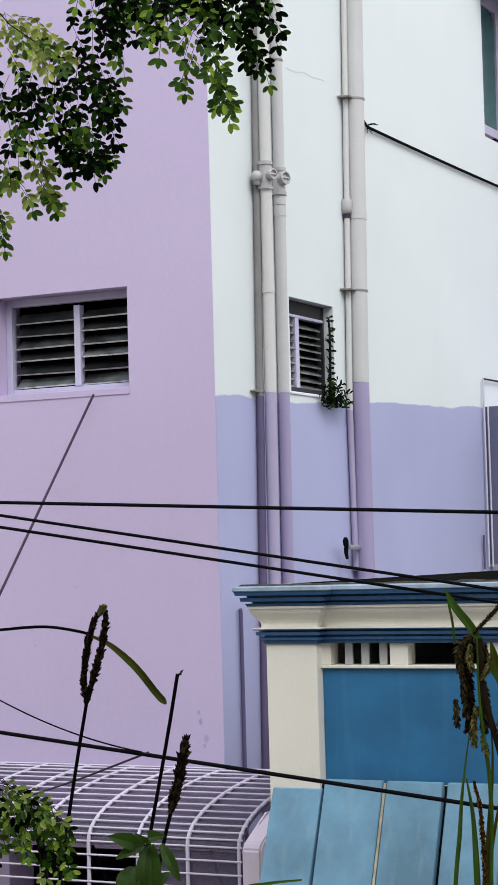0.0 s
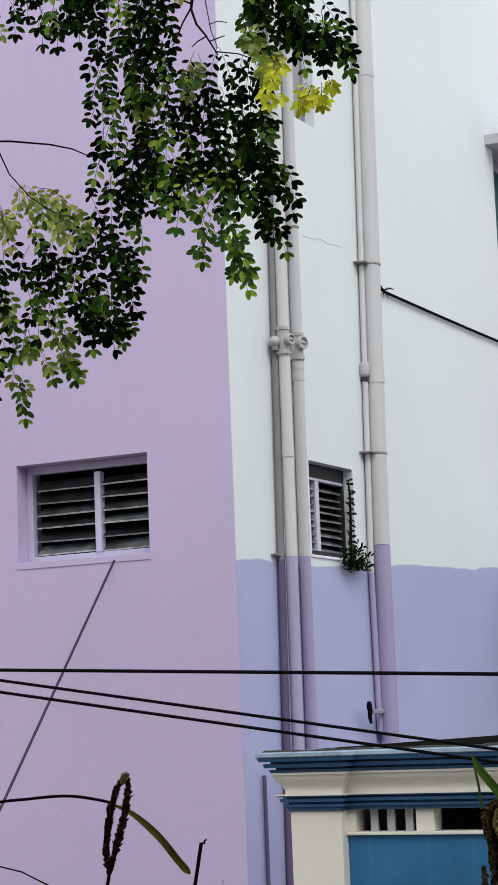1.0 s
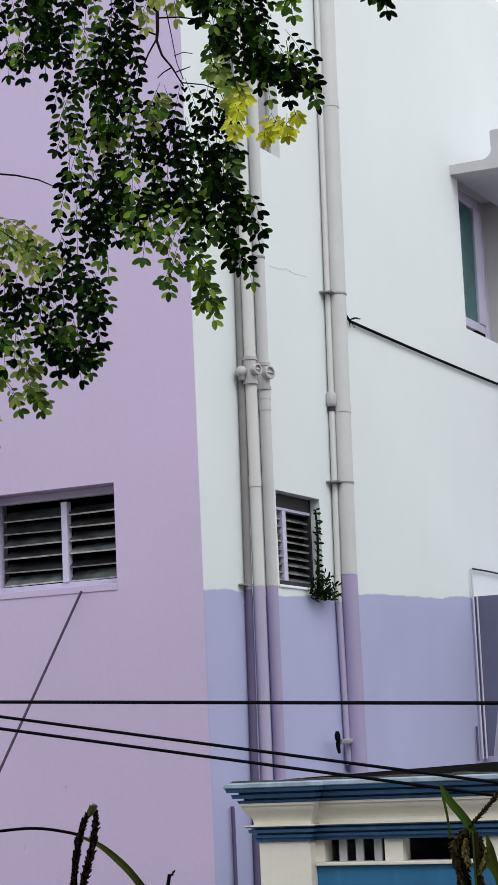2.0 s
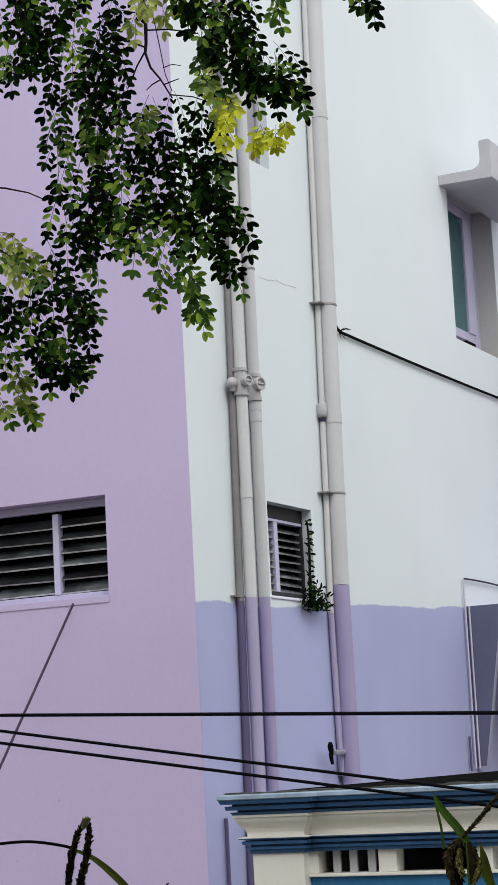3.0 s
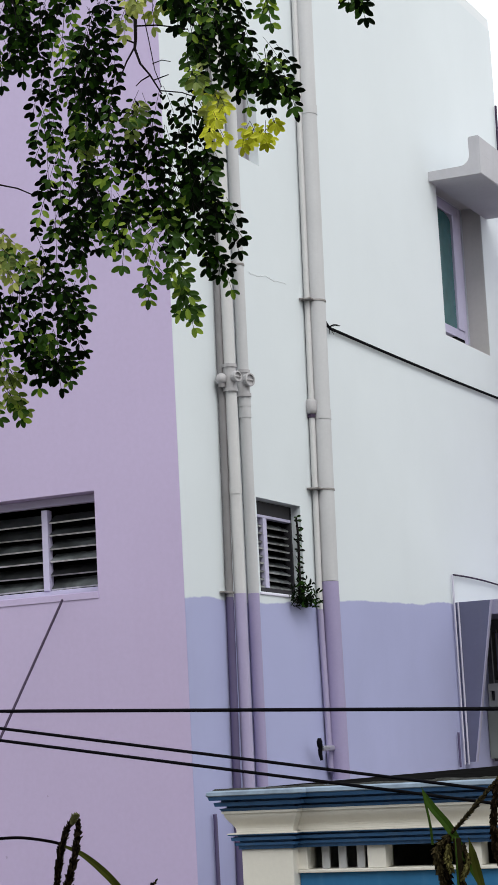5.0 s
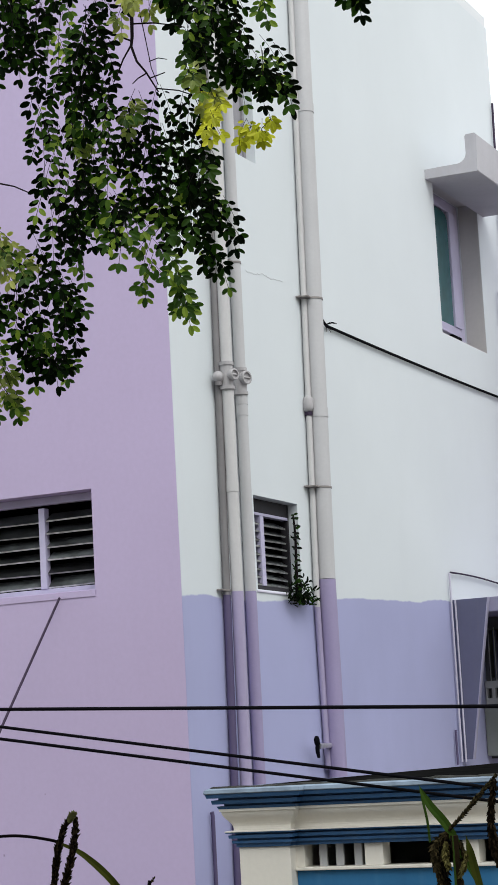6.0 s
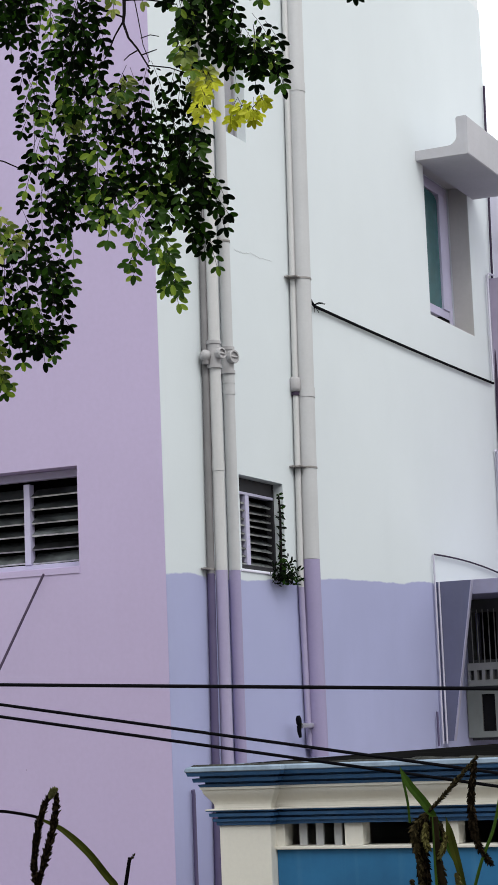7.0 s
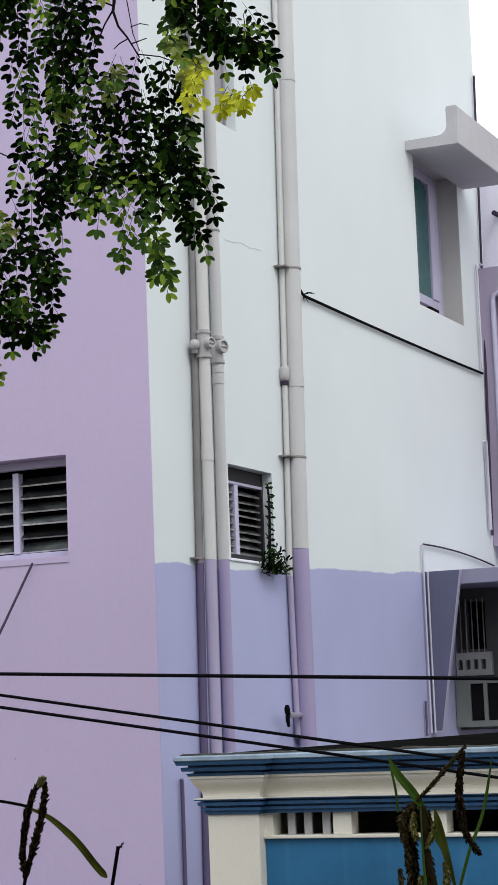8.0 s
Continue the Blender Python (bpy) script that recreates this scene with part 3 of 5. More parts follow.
# dark pipe run on downwards to stand for the shadowed gap at the wall's end
tagged(part("drain_pipe", tube([(-5.985, 18.58, 6.10), (-5.985, 18.80, 10.85)], 0.012, 10), STAY, None, "", True), "thin dark pipe whose lower length stands for the wall end's shadow", "pipe")
tagged(part("conduit", tube([(-5.975, 18.50, 6.15), (-5.975, 18.50, 7.0), (-5.975, 18.47, 7.03)], 0.017, 10), CONDUIT_WHITE, None, "", True), "short pale conduit beside the wall's end", "conduit")
tagged(part("conduit", tube([(-5.975, 18.52, 7.74), (-5.975, 18.52, 8.80), (-5.975, 18.57, 8.83), (-5.96, 18.68, 8.83)], 0.011, 10), CONDUIT_WHITE, None, "", True), "pale conduit above the clipped cable", "conduit")

cable("overhead_cable", "taut black overhead cable crossing in front of the house", [(-21.898, 8.600, 5.533), (12.800, 8.600, 3.731)], 0.0088)
cable("overhead_cable", "sloping black overhead cable in front of the house", [(-21.093, 5.019, 7.328), (11.746, 11.781, 1.611)], 0.0075)
cable("overhead_cable", "second sloping black overhead cable just below", [(-20.399, 2.847, 7.357), (10.826, 13.653, 1.525)], 0.0075)
cable("overhead_cable", "thick black overhead cable low above the grill canopy", [(-21.358, 6.380, 5.619), (12.597, 10.520, 1.132)], 0.010)
cable("thin_wire", "thin dark wire joining the low overhead cable", [(-6.744, 8.400, 4.007), (-5.675, 8.400, 3.689), (-4.841, 8.370, 3.450)], 0.004, sag=0.03)
cable("thin_wire", "grey wire running from the low cable to the canopy", [(-4.803, 8.370, 3.448), (-5.774, 9.300, 3.188), (-7.089, 10.600, 2.862)], 0.006, STAY, n=6)
cable("stay_wire", "purple grey stay cable tied below the lilac window", [(-6.925, 11.44, 5.495), (-6.415, 6.192, 0.487)], 0.0085, STAY)

# ---- entrance portico with cornice ----
def molding(profile, x0, x1, yf, left=True, right=True, depth=0.5):
    """Sweep (overhang, z) along a front face with mitred returns at its ends."""
    bm = bmesh.new()
    path = []
    if left:
        path.append(lambda o: (x0 - o, yf + depth))
    path.append(lambda o: (x0 - (o if left else 0), yf - o))
    path.append(lambda o: (x1 + (o if right else 0), yf - o))
    if right:
        path.append(lambda o: (x1 + o, yf + depth))
    prof = [*profile, (-0.05, profile[-1][1]), (-0.05, profile[0][1])]
    rings = [[bm.verts.new((*f(o), z)) for o, z in prof] for f in path]
    n = len(prof)
    for a, b in zip(rings, rings[1:]):
        for k in range(n):
            bm.faces.new((a[k], a[(k + 1) % n], b[(k + 1) % n], b[k]))
    bm.faces.new(rings[0][::-1])
    bm.faces.new(rings[-1])
    return bm


portico = empty("portico", label="cream and blue entrance portico with stepped cornice and blue panel", category="portico")
NEAR = 0.86
GROUND = -4.4 * (1 - NEAR) / NEAR
portico.location, portico.scale = (0, 0, 4.4 * (1 - NEAR)), (NEAR,) * 3
PX0, PX1, PY, BY, PR = -5.553, -5.205, 11.20, 11.27, -2.4
LOWER = [(0.012, 3.825), (0.012, 3.845), (0.03, 3.85), (0.032, 3.866), (0.006, 3.868), (0.006, 3.878), (0.045, 3.88), (0.048, 3.900), (0.015, 3.902), (0.015, 3.910), (0.06, 3.912), (0.062, 3.918)]
CYMA = [(0.02, 3.926)] + [(0.02 + 0.055 * (1 - math.cos(math.pi * k / 8)) / 2, 3.94 + 0.105 * k / 8) for k in range(9)] + [(0.085, 4.048), (0.085, 4.062)]
TOP = [(0.085, 4.063), (0.095, 4.080), (0.06, 4.082), (0.06, 4.092), (0.115, 4.094), (0.12, 4.118), (0.085, 4.120), (0.085, 4.130), (0.14, 4.132), (0.146, 4.152), (0.15, 4.156)]
# thin cream strip paints the highlight on the lower band's top edge
FILLET = [(0.064, 3.919), (0.064, 3.925), (0.05, 3.9255)]
LIP = [(0.15, 4.157), (0.155, 4.162), (0.15, 4.182), (0.13, 4.19)]
for a, b, yf, left, right, dep in ((PX0, PX1, PY, True, True, 5.0), (PX1 + 0.001, PR, BY, False, False, 0.3)):
    part("blue_band", molding(LOWER, a, b, yf, left, right, dep if left else 0.3), BAND_BLUE, portico, "stepped dark blue lower band")
    part("fillet", molding(FILLET, a, b, yf, left, right, dep if left else 0.3), CREAM, portico, "pale strip painting the highlight along the band's top edge")
    part("frieze", molding(CYMA, a, b, yf, left, right, dep if left else 0.3), CREAM, portico, "cream curved frieze")
    part("cornice", molding(TOP, a, b, yf, left, right, dep if left else 0.3), BAND_BLUE, portico, "stepped dark blue cornice")
    part("cornice_lip", molding(LIP, a, b, yf, left, right, dep if left else 0.3), LIP_GREY, portico, "worn grey top edge")
part("pilaster", box(PX0, PY, GROUND, PX1, PY + 0.3, 3.824, 0.006), CREAM, portico, "plain cream pilaster")
part("side_wall", box(PX0 + 0.02, PY + 0.301, GROUND, PX0 + 0.2, 16.4, 4.12), CREAM, portico, "plain side wall")
part("end_wall", box(PR - 0.2, BY + 0.201, GROUND, PR, 16.4, 4.12), CREAM, portico, "cream end wall")
part("base_wall", box(PX1, BY + 0.01, GROUND, PR, BY + 0.2, 2.965), CREAM, portico, "cream wall below the panel")
part("lintel", box(PX1, BY + 0.02, 3.826, PR, BY + 0.2, 4.12), CREAM, portico, "cream lintel")
part("panel", box(PX1 + 0.002, BY + 0.012, 2.966, PR, BY + 0.10, 3.668, 0.006), BLUE, portico, "smooth dark blue painted panel")
part("ledge", box(PX1 + 0.002, BY - 0.012, 3.669, PR, BY + 0.16, 3.688, 0.004), CREAM, portico, "thin white ledge on the panel")
for a, b in [(-5.26, -5.147), (-4.747, -4.627), (-4.116, -4.016), (-3.596, -3.476), (-3.023, -2.908)]:
    part("post", box(a, BY + 0.012, 3.689, b, BY + 0.13, 3.824, 0.004), CREAM, portico, "short cream post")
for a in [-5.063, -4.952, -4.83]:
    part("grille_bar", box(a, BY + 0.045, 3.689, a + 0.05, BY + 0.065, 3.824, 0.002), BAR_GREY, portico, "grey flat bar")
part("back_wall", box(PX0 + 0.2, 16.2, GROUND, PR - 0.2, 16.38, 4.12), CONCRETE, portico, "plain back wall")
deck = extrude_profile([(BY + 0.01, 4.125), (BY + 0.01, 4.186), (11.8, 4.190), (19.0, 4.200), (19.0, 4.125)], "x", PX0 - 0.12, PR)
part("roof_deck", deck, ROOF_DARK, portico, "flat roof blackened by weather")

crust = bmesh.new()
rnd = random.Random(31)
rows_ = []
for k in range(241):
    x = PX0 - 0.13 + (PR - PX0 + 0.13) * k / 240
    yf = (PY if x < PX1 + 0.02 else BY) - 0.10
    h = 0.006 + 0.020 * max(0.0, noise.noise((x * 7, 3.1, 0))) + 0.010 * max(0.0, noise.noise((x * 29, 1.7, 0)))
    rows_.append([crust.verts.new(p) for p in ((x, yf - 0.02 + rnd.uniform(-0.012, 0.012), 4.187), (x, yf + 0.03, 4.189 + h), (x, yf + 0.22, 4.191 + h * 0.6), (x, yf + 0.5, 4.187))])
for a, b in zip(rows_, rows_[1:]):
    for k in range(3):
        crust.faces.new((a[k], a[k + 1], b[k + 1], b[k]))
part("crust", crust, CRUST, portico, "uneven black mossy crust on the roof edge")

# sloping blue slabs below the panel
awning = empty("awning", label="steep awning of pale blue slabs with dark open joints", category="awning")
awning.location, awning.scale = portico.location, portico.scale
JX = [-5.546, -5.18, -4.768, -4.373, -3.975, -3.58, -3.18, -2.78]
rnd = random.Random(8)
for a, b in zip(JX, JX[1:]):
    zt = 2.93 if a < -5.3 else 2.99
    e = rnd.uniform(-0.004, 0.004)
    prof = [(11.225, zt), (11.19, zt), (10.80 + e, 1.98), (10.80 + e, 1.93), (10.83 + e, 1.93), (11.225, zt - 0.08)]
    bm = extrude_profile(prof, "x", a + rnd.uniform(0.012, 0.019), b - rnd.uniform(0.012, 0.019))
    bmesh.ops.bevel(bm, geom=list(bm.edges), offset=0.006, segments=1, affect="EDGES")
    part("slab", bm, SHEET_BLUE, awning)
part("joint_filler", extrude_profile([(11.215, 2.975), (11.200, 2.975), (10.812, 1.99), (10.83, 1.95)], "x", JX[2] - 0.010, JX[2] + 0.006), MORTAR, awning, "crumbling pale mortar in one joint")
# near-black backing added so the open joints look dark
part("support", extrude_profile([(11.262, 2.962), (11.228, 2.955), (10.87, 1.9), (11.262, 1.9)], "x", JX[0] + 0.02, JX[-1]), VOID, awning, "added near-black backing that darkens the open joints")
prof = [(10.75, 0.0), (10.75, 2.896), (10.45, 2.896), (10.42, 2.876), (10.13, 2.754), (10.10, 2.714), (10.10, 0.0)]
bm = extrude_profile(prof, "x", -5.200, -5.078)
bmesh.ops.bevel(bm, geom=list(bm.edges), offset=0.012, segments=2, affect="EDGES")
tagged(part("wall_pier", bm, PALE_LILAC), "pale lilac plastered pier with a sloped top beside the awning", "pier")

# ---- curved grill canopy in front of the lilac wall ----
canopy = empty("grill_canopy", label="curved lavender steel grill canopy fixed to the lilac wall", category="canopy")
YB, YF, ZB, ZF = 11.465, 10.30, 3.00, 2.68


def hoop(t):
    a = t * math.pi / 2
    return YB - (YB - YF) * math.sin(a) ** 1.15, ZF + (ZB - ZF) * math.cos(a) ** 0.9


for k in range(10):
    x = -5.32 - 0.34 * k
    pts = [(x, *hoop(t / 14)) for t in range(15)] + [(x, YF, 2.5), (x, YF, 1.6)]
    part("hoop", tube(pts, 0.0125 if k % 2 else 0.011, 8), GRILL, canopy, "", True)
for k in range(15):
    y, z = hoop((k + 0.25) / 14.3)
    part("rail", tube([(-5.30, y, z + 0.006), (-8.45, y, z + 0.006)], 0.0068, 6), GRILL, canopy, "", True)
# added tinted sheets give the wall behind the grill its shade
sheet = bmesh.new()
cols = [[sheet.verts.new((x, y, z - 0.014)) for y, z in (hoop(t / 14) for t in range(15))] for x in (-5.30, -7.0, -8.45)]
for p, q in zip(cols, cols[1:]):
    for k in range(14):
        sheet.faces.new((p[k], p[k + 1], q[k + 1], q[k]))
part("sheet", sheet, SHADE_TINT, canopy, "added see-through sheet that darkens the wall behind the bars like shade").modifiers.new("thickness", "SOLIDIFY").thickness = 0.004
part("front_sheet", box(-5.99, YF + 0.016, 1.6, -5.30, YF + 0.02, 2.66), SHADE_TINT, canopy, "added see-through front sheet that darkens what lies behind like shade")
for z in (2.61, 2.53, 2.45, 2.36, 2.25):
    part("rail", tube([(-5.30, YF - 0.008, z), (-8.45, YF - 0.008, z)], 0.0068, 6), GRILL, canopy, "", True)
for x in (-6.02, -6.9):
    part("strut", tube([(x, 11.46, 2.2), (x + 0.03, 10.95, 2.9)], 0.010, 6), WIRE, canopy, "dark strut", True)

# ---- balcony corner at the far end of the white wall ----
balcony = empty("balcony", label="lavender balcony corner with a slab roof and tapered side fin", category="balcony")
# unseen side wall added to keep side light out of the balcony
part("side_wall", box(-4.1, 16.7, 4.23, -3.9, 18.9, 5.513), LAVENDER_GREY, balcony, "lavender wall added out of view to shade the balcony")
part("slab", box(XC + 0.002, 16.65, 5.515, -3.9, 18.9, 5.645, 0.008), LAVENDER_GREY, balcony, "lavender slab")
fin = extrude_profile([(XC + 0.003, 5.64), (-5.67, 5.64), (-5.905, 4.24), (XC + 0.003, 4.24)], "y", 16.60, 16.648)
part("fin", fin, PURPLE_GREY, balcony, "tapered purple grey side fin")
part("trim", extrude_profile([(-5.67, 5.64), (-5.661, 5.64), (-5.896, 4.24), (-5.905, 4.24)], "y", 16.597, 16.648), TRIM_LAV, balcony, "dull slanted trim")
part("back_wall", wall_with_holes("y", 17.40, 17.55, (XC + 0.003, -3.9), (4.23, 5.513), [(-5.97, -5.72, 4.96, 5.40)]), DARK_GREY, balcony, "grey back wall coloured dark for the balcony's shade")
# added near-black wall stands for the dark room behind the grille
part("inner_wall", box(XC + 0.004, 17.8, 4.23, -4.12, 17.9, 5.513), VOID, balcony, "added near-black wall for the darkness behind the grille")
for k in range(5):
    x = -5.955 + 0.055 * k
    part("grille_bar", tube([(x, 17.385, 4.93), (x, 17.385, 5.42)], 0.0055, 6), BAR_GREY, balcony, "grey grille bar", True)
part("vent_block", wall_with_holes("y", 17.34, 17.395, (-6.0, -5.66), (4.72, 4.93), [(-5.985 + 0.075 * k, -5.94 + 0.075 * k, 4.775, 4.865) for k in range(4)]), BAR_GREY, balcony, "pale slotted vent block")
root = empty("window_5", label="grey framed sliding window with two dark panes", category="window", kind="structure")
part("window_frame", wall_with_holes("y", 17.28, 17.335, (-6.0, -5.30), (4.255, 4.70), [(-5.86, -5.735, 4.31, 4.645), (-5.70, -5.575, 4.31, 4.645), (-5.54, -5.415, 4.31, 4.645)]), WINDOW_GREY, root)
for k in range(3):
    part("pane", box(-5.859 + 0.16 * k, 17.30, 4.311, -5.736 + 0.16 * k, 17.31, 4.644), VOID, root)

# ---- next block behind the white wall's end ----
block = empty("neighbour_house", label="pale lavender house block behind the white wall's end", category="house")
part("wall", wall_with_holes("y", 19.0, 19.2, (XC - 0.5, -3.5), (0, 9.80), [(-5.92, -4.6, 6.3, 8.58)]), PALE_LAV, block, "pale lavender wall")
part("door_frame", wall_with_holes("y", 18.66, 18.998, (XC + 0.004, -4.4), (6.0, 8.80), [(-5.86, -4.6, 6.3, 8.53)]), PURPLE, block, "deep purple door surround")
part("frame_tube", tube([(-5.87, 18.65, 6.05), (-5.87, 18.65, 8.45), (-5.86, 18.65, 8.50), (-5.81, 18.65, 8.53), (-4.6, 18.65, 8.53)], 0.026, 12), FRAME_LILAC, block, "rounded lilac frame tube", True)
surround = wall_with_holes("y", 18.97, 19.05, (-5.90, -4.62), (6.31, 8.60), [(-5.79, -4.72, 6.42, 8.48)])
part("door", surround, FRAME_LILAC, block, "lilac door frame")
part("door_leaf", box(-5.789, 19.02, 6.43, -4.721, 19.06, 8.479), PURPLE, block, "dark purple door leaf")
part("spout", tube([(-5.87, 19.0, 9.41), (-5.87, 18.85, 9.40)], 0.026, 12), STAY, block, "short purple spout", True)
part("roof", box(XC - 0.6, 19.0, 9.802, -3.4, 23.0, 9.9), CONCRETE, block)
part("wall", box(-3.7, 19.202, 0, -3.5, 23.0, 9.80), PALE_LAV, block, "pale lavender wall added out of view to shade the balcony")
part("wall", box(XC - 0.5, 22.8, 0, -3.7, 23.0, 9.80), PALE_LAV, block, "pale lavender rear wall")

# ---- plants ----
LEAF = leaf_mat("green_leaflet", (0.040, 0.10, 0.012), (0.27, 0.38, 0.05))
# darker copy of the leaf colour, with the crown's inner shade put in
LEAF_DARK = leaf_mat("dark_green_shaded_leaflet", (0.002, 0.006, 0.0015), (0.016, 0.046, 0.005))
LEAF_YELLOW = leaf_mat("yellow_leaflet", (0.60, 0.62, 0.04), (0.80, 0.78, 0.09))
LEAF_PALE = leaf_mat("pale_leaflet", (0.30, 0.34, 0.09), (0.50, 0.52, 0.16))
LEAF_OLIVE = leaf_mat("olive_leaflet", (0.16, 0.22, 0.05), (0.32, 0.36, 0.12))
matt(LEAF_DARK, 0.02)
BARK = painted("grey_brown_bark", (0.11, 0.085, 0.065), 0.9, 8, 60, 0.3, relief=0.8)
TWIG = plain("dark_twig", (0.010, 0.007, 0.008), 0.9)
def husk_mat(name, low, high):
    """Dry husks that differ from grain to grain."""
    m, n, l, b = node_mat(name, 0.95)
    info = n.new("ShaderNodeNewGeometry")
    l.new(ramp(n, l, info.outputs["Random Per Island"], [(0.0, low), (0.55, scaled(high, 0.35)), (1.0, high)]), b.inputs["Base Color"])
    return m


HUSK_TIP = plain("olive_husk", (0.10, 0.10, 0.04), 0.95, vary=0.5, scale=60)
HUSK = husk_mat("dry_brown_husk", (0.004, 0.003, 0.002), (0.045, 0.032, 0.02))
HUSK_OLIVE = husk_mat("olive_tan_husk", (0.030, 0.024, 0.008), (0.20, 0.18, 0.065))
HUSK_RUST = husk_mat("rust_brown_husk", (0.020, 0.009, 0.003), (0.16, 0.075, 0.025))
STEM_BROWN = plain("dark_brown_stem", (0.020, 0.014, 0.007), 0.9, vary=0.4, scale=30)
HUSK_PALE = husk_mat("pale_dry_husk", (0.008, 0.006, 0.003), (0.095, 0.075, 0.035))
matt(HUSK_TIP, 0.0), matt(HUSK_OLIVE, 0.0), matt(HUSK_RUST, 0.0), matt(STEM_BROWN, 0.05), matt(HUSK, 0.0), matt(HUSK_PALE, 0.05), matt(TWIG, 0.1)
BLADE = plain("grass_green", (0.045, 0.095, 0.012), 0.55, vary=0.35, scale=18)
BLADE_DRY = plain("drying_grass_blade", (0.05, 0.058, 0.009), 0.6, vary=0.4, scale=14)
matt(BLADE, 0.1), matt(BLADE_DRY, 0.05)
LEAF_WEED = leaf_mat("weed_leaf", (0.035, 0.075, 0.012), (0.17, 0.22, 0.045))
CRACK = plain("crack_shadow_line", (0.54, 0.55, 0.57), 0.9)
STEM_DARK = matt(plain("dark_grass_stem", (0.006, 0.005, 0.006), 0.9), 0.0)


def leaflet(bm, base, way, up, length, width, fold=0.25, rnd=random):
    """One pointed oval leaf, folded along its midrib."""
    d = way.normalized()
    s = d.cross(up)
    if s.length < 1e-4:
        s = d.orthogonal()
    s.normalize()
    n = s.cross(d)
    cols = []
    for t, w in ((0.0, 0.10), (0.22, 0.80), (0.55, 1.0), (0.84, 0.72), (1.0, 0.12)):
        c = base + d * (length * t) - n * (length * 0.10 * t * t)
        cols.append((bm.verts.new(c + s * (w * width / 2) + n * (fold * w * width / 2)), bm.verts.new(c), bm.verts.new(c - s * (w * width / 2) + n * (fold * w * width / 2))))
    for a, b in zip(cols, cols[1:]):
        bm.faces.new((a[0], a[1], b[1], b[0]))
        bm.faces.new((a[1], a[2], b[2], b[1]))


def sprig(bm_leaf, bm_twig, base, way, length, rnd, size=0.0183):
    """A pinnate leaf: drooping midrib with paired leaflets and one at the tip."""
    d = way.normalized()
    view = Vector((0.45 + rnd.uniform(-0.4, 0.4), -0.9, rnd.uniform(-0.35, 0.35))).normalized()
    pts, p = [base], base.copy()
    n = max(3, int(length / 0.0165))
    for k in range(n):
        d = (d + Vector((0, 0, -0.10))).normalized()
        p = p + d * (length / n)
        pts.append(p)
        side = d.cross(view).normalized()
        for s in (1, -1):
            if rnd.random() < 0.10:
                continue
            w = (side * s * rnd.uniform(0.85, 1.05) + d * rnd.uniform(0.5, 0.8) + Vector((0, 0, -0.12))).normalized()
            twist = (view + Vector((rnd.uniform(-0.4, 0.4), rnd.uniform(-0.3, 0.3), rnd.uniform(-0.3, 0.3)))).normalized()
            L = size * rnd.uniform(0.8, 1.15) * (0.75 + 0.35 * math.sin(math.pi * k / n))
            leaflet(bm_leaf, p + w * 0.003, w, twist, L, L * rnd.uniform(0.48, 0.58))
    leaflet(bm_leaf, p, d, view, size * 1.2, size * 0.62)
    tube(pts, [0.0005] * len(pts), 4, bm_twig, False)


def strand(bms, twigs, a, b, rnd, every=0.050, reach=(0.06, 0.105), size=0.0183, bow=0.04, spread=1.0):
    """A hanging twig from a to b with pinnate leaves along it."""
    a, b = Vector(a), Vector(b)
    n = max(3, int((b - a).length / every))
    out = (b - a).cross(Vector((0.45, 0.9, 0))).normalized()
    pts = [a.lerp(b, k / n) + out * (bow * math.sin(math.pi * k / n)) for k in range(n + 1)]
    tube(pts[2:], [0.0007 - 0.0003 * k / n for k in range(n - 1)], 5, twigs, False)
    side = Vector((0.88, 0.46, 0))
    run = (b - a).normalized()
    for k in range(n + 1):
        for s in ((1, -1) if rnd.random() < 0.5 else (rnd.choice((1, -1)),)):
            w = side * (s * rnd.uniform(0.3, 0.8) * spread + 0.1) + run * 0.8 + Vector((0, rnd.uniform(-0.35, 0.35), -0.55))
            L = rnd.uniform(*reach) * (0.6 if k > n - 2 else 1.0)
            sprig(rnd.choice(bms), twigs, pts[k] + Vector((0, rnd.uniform(-0.02, 0.02), 0)), w, L, rnd, size)
    sprig(rnd.choice(bms), twigs, pts[-1], run + Vector((0, 0, -0.3)), reach[1], rnd, size)


tree = empty("tree", label="leafy tree with drooping feathery green leaves", category="tree")
part("trunk", tube([(-4.6, 3.1, -0.1), (-4.55, 3.1, 1.2), (-4.4, 3.15, 3.0), (-4.1, 3.25, 5.0), (-3.85, 3.3, 5.9)], [0.15, 0.12, 0.10, 0.08, 0.06], 14), BARK, tree, "grey brown tapered trunk", True)
part("limb", tube([(-3.87, 3.3, 5.85), (-3.3, 3.4, 6.35), (-2.6, 3.5, 6.6), (-1.9, 3.6, 6.62), (-1.2, 3.75, 6.55)], [0.05, 0.04, 0.03, 0.022, 0.012], 10), BARK, tree, "", True)
part("limb", tube([(-3.95, 3.28, 5.6), (-3.4, 3.25, 5.95), (-2.9, 3.2, 6.05), (-2.55, 3.3, 5.95)], [0.045, 0.03, 0.02, 0.01], 10), BARK, tree, "", True)
twigs, dark, mid, gold, olive, pale = (bmesh.new() for _ in range(6))
rnd = random.Random(21)
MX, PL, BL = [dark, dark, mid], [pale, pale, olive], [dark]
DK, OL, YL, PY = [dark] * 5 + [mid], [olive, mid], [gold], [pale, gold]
# inner hanging mass
strand(DK, twigs, (-2.088, 3.506, 6.128), (-2.080, 3.462, 5.844), rnd, bow=0.018)
strand(DK, twigs, (-1.845, 3.227, 5.973), (-1.870, 3.251, 5.716), rnd, bow=0.013)
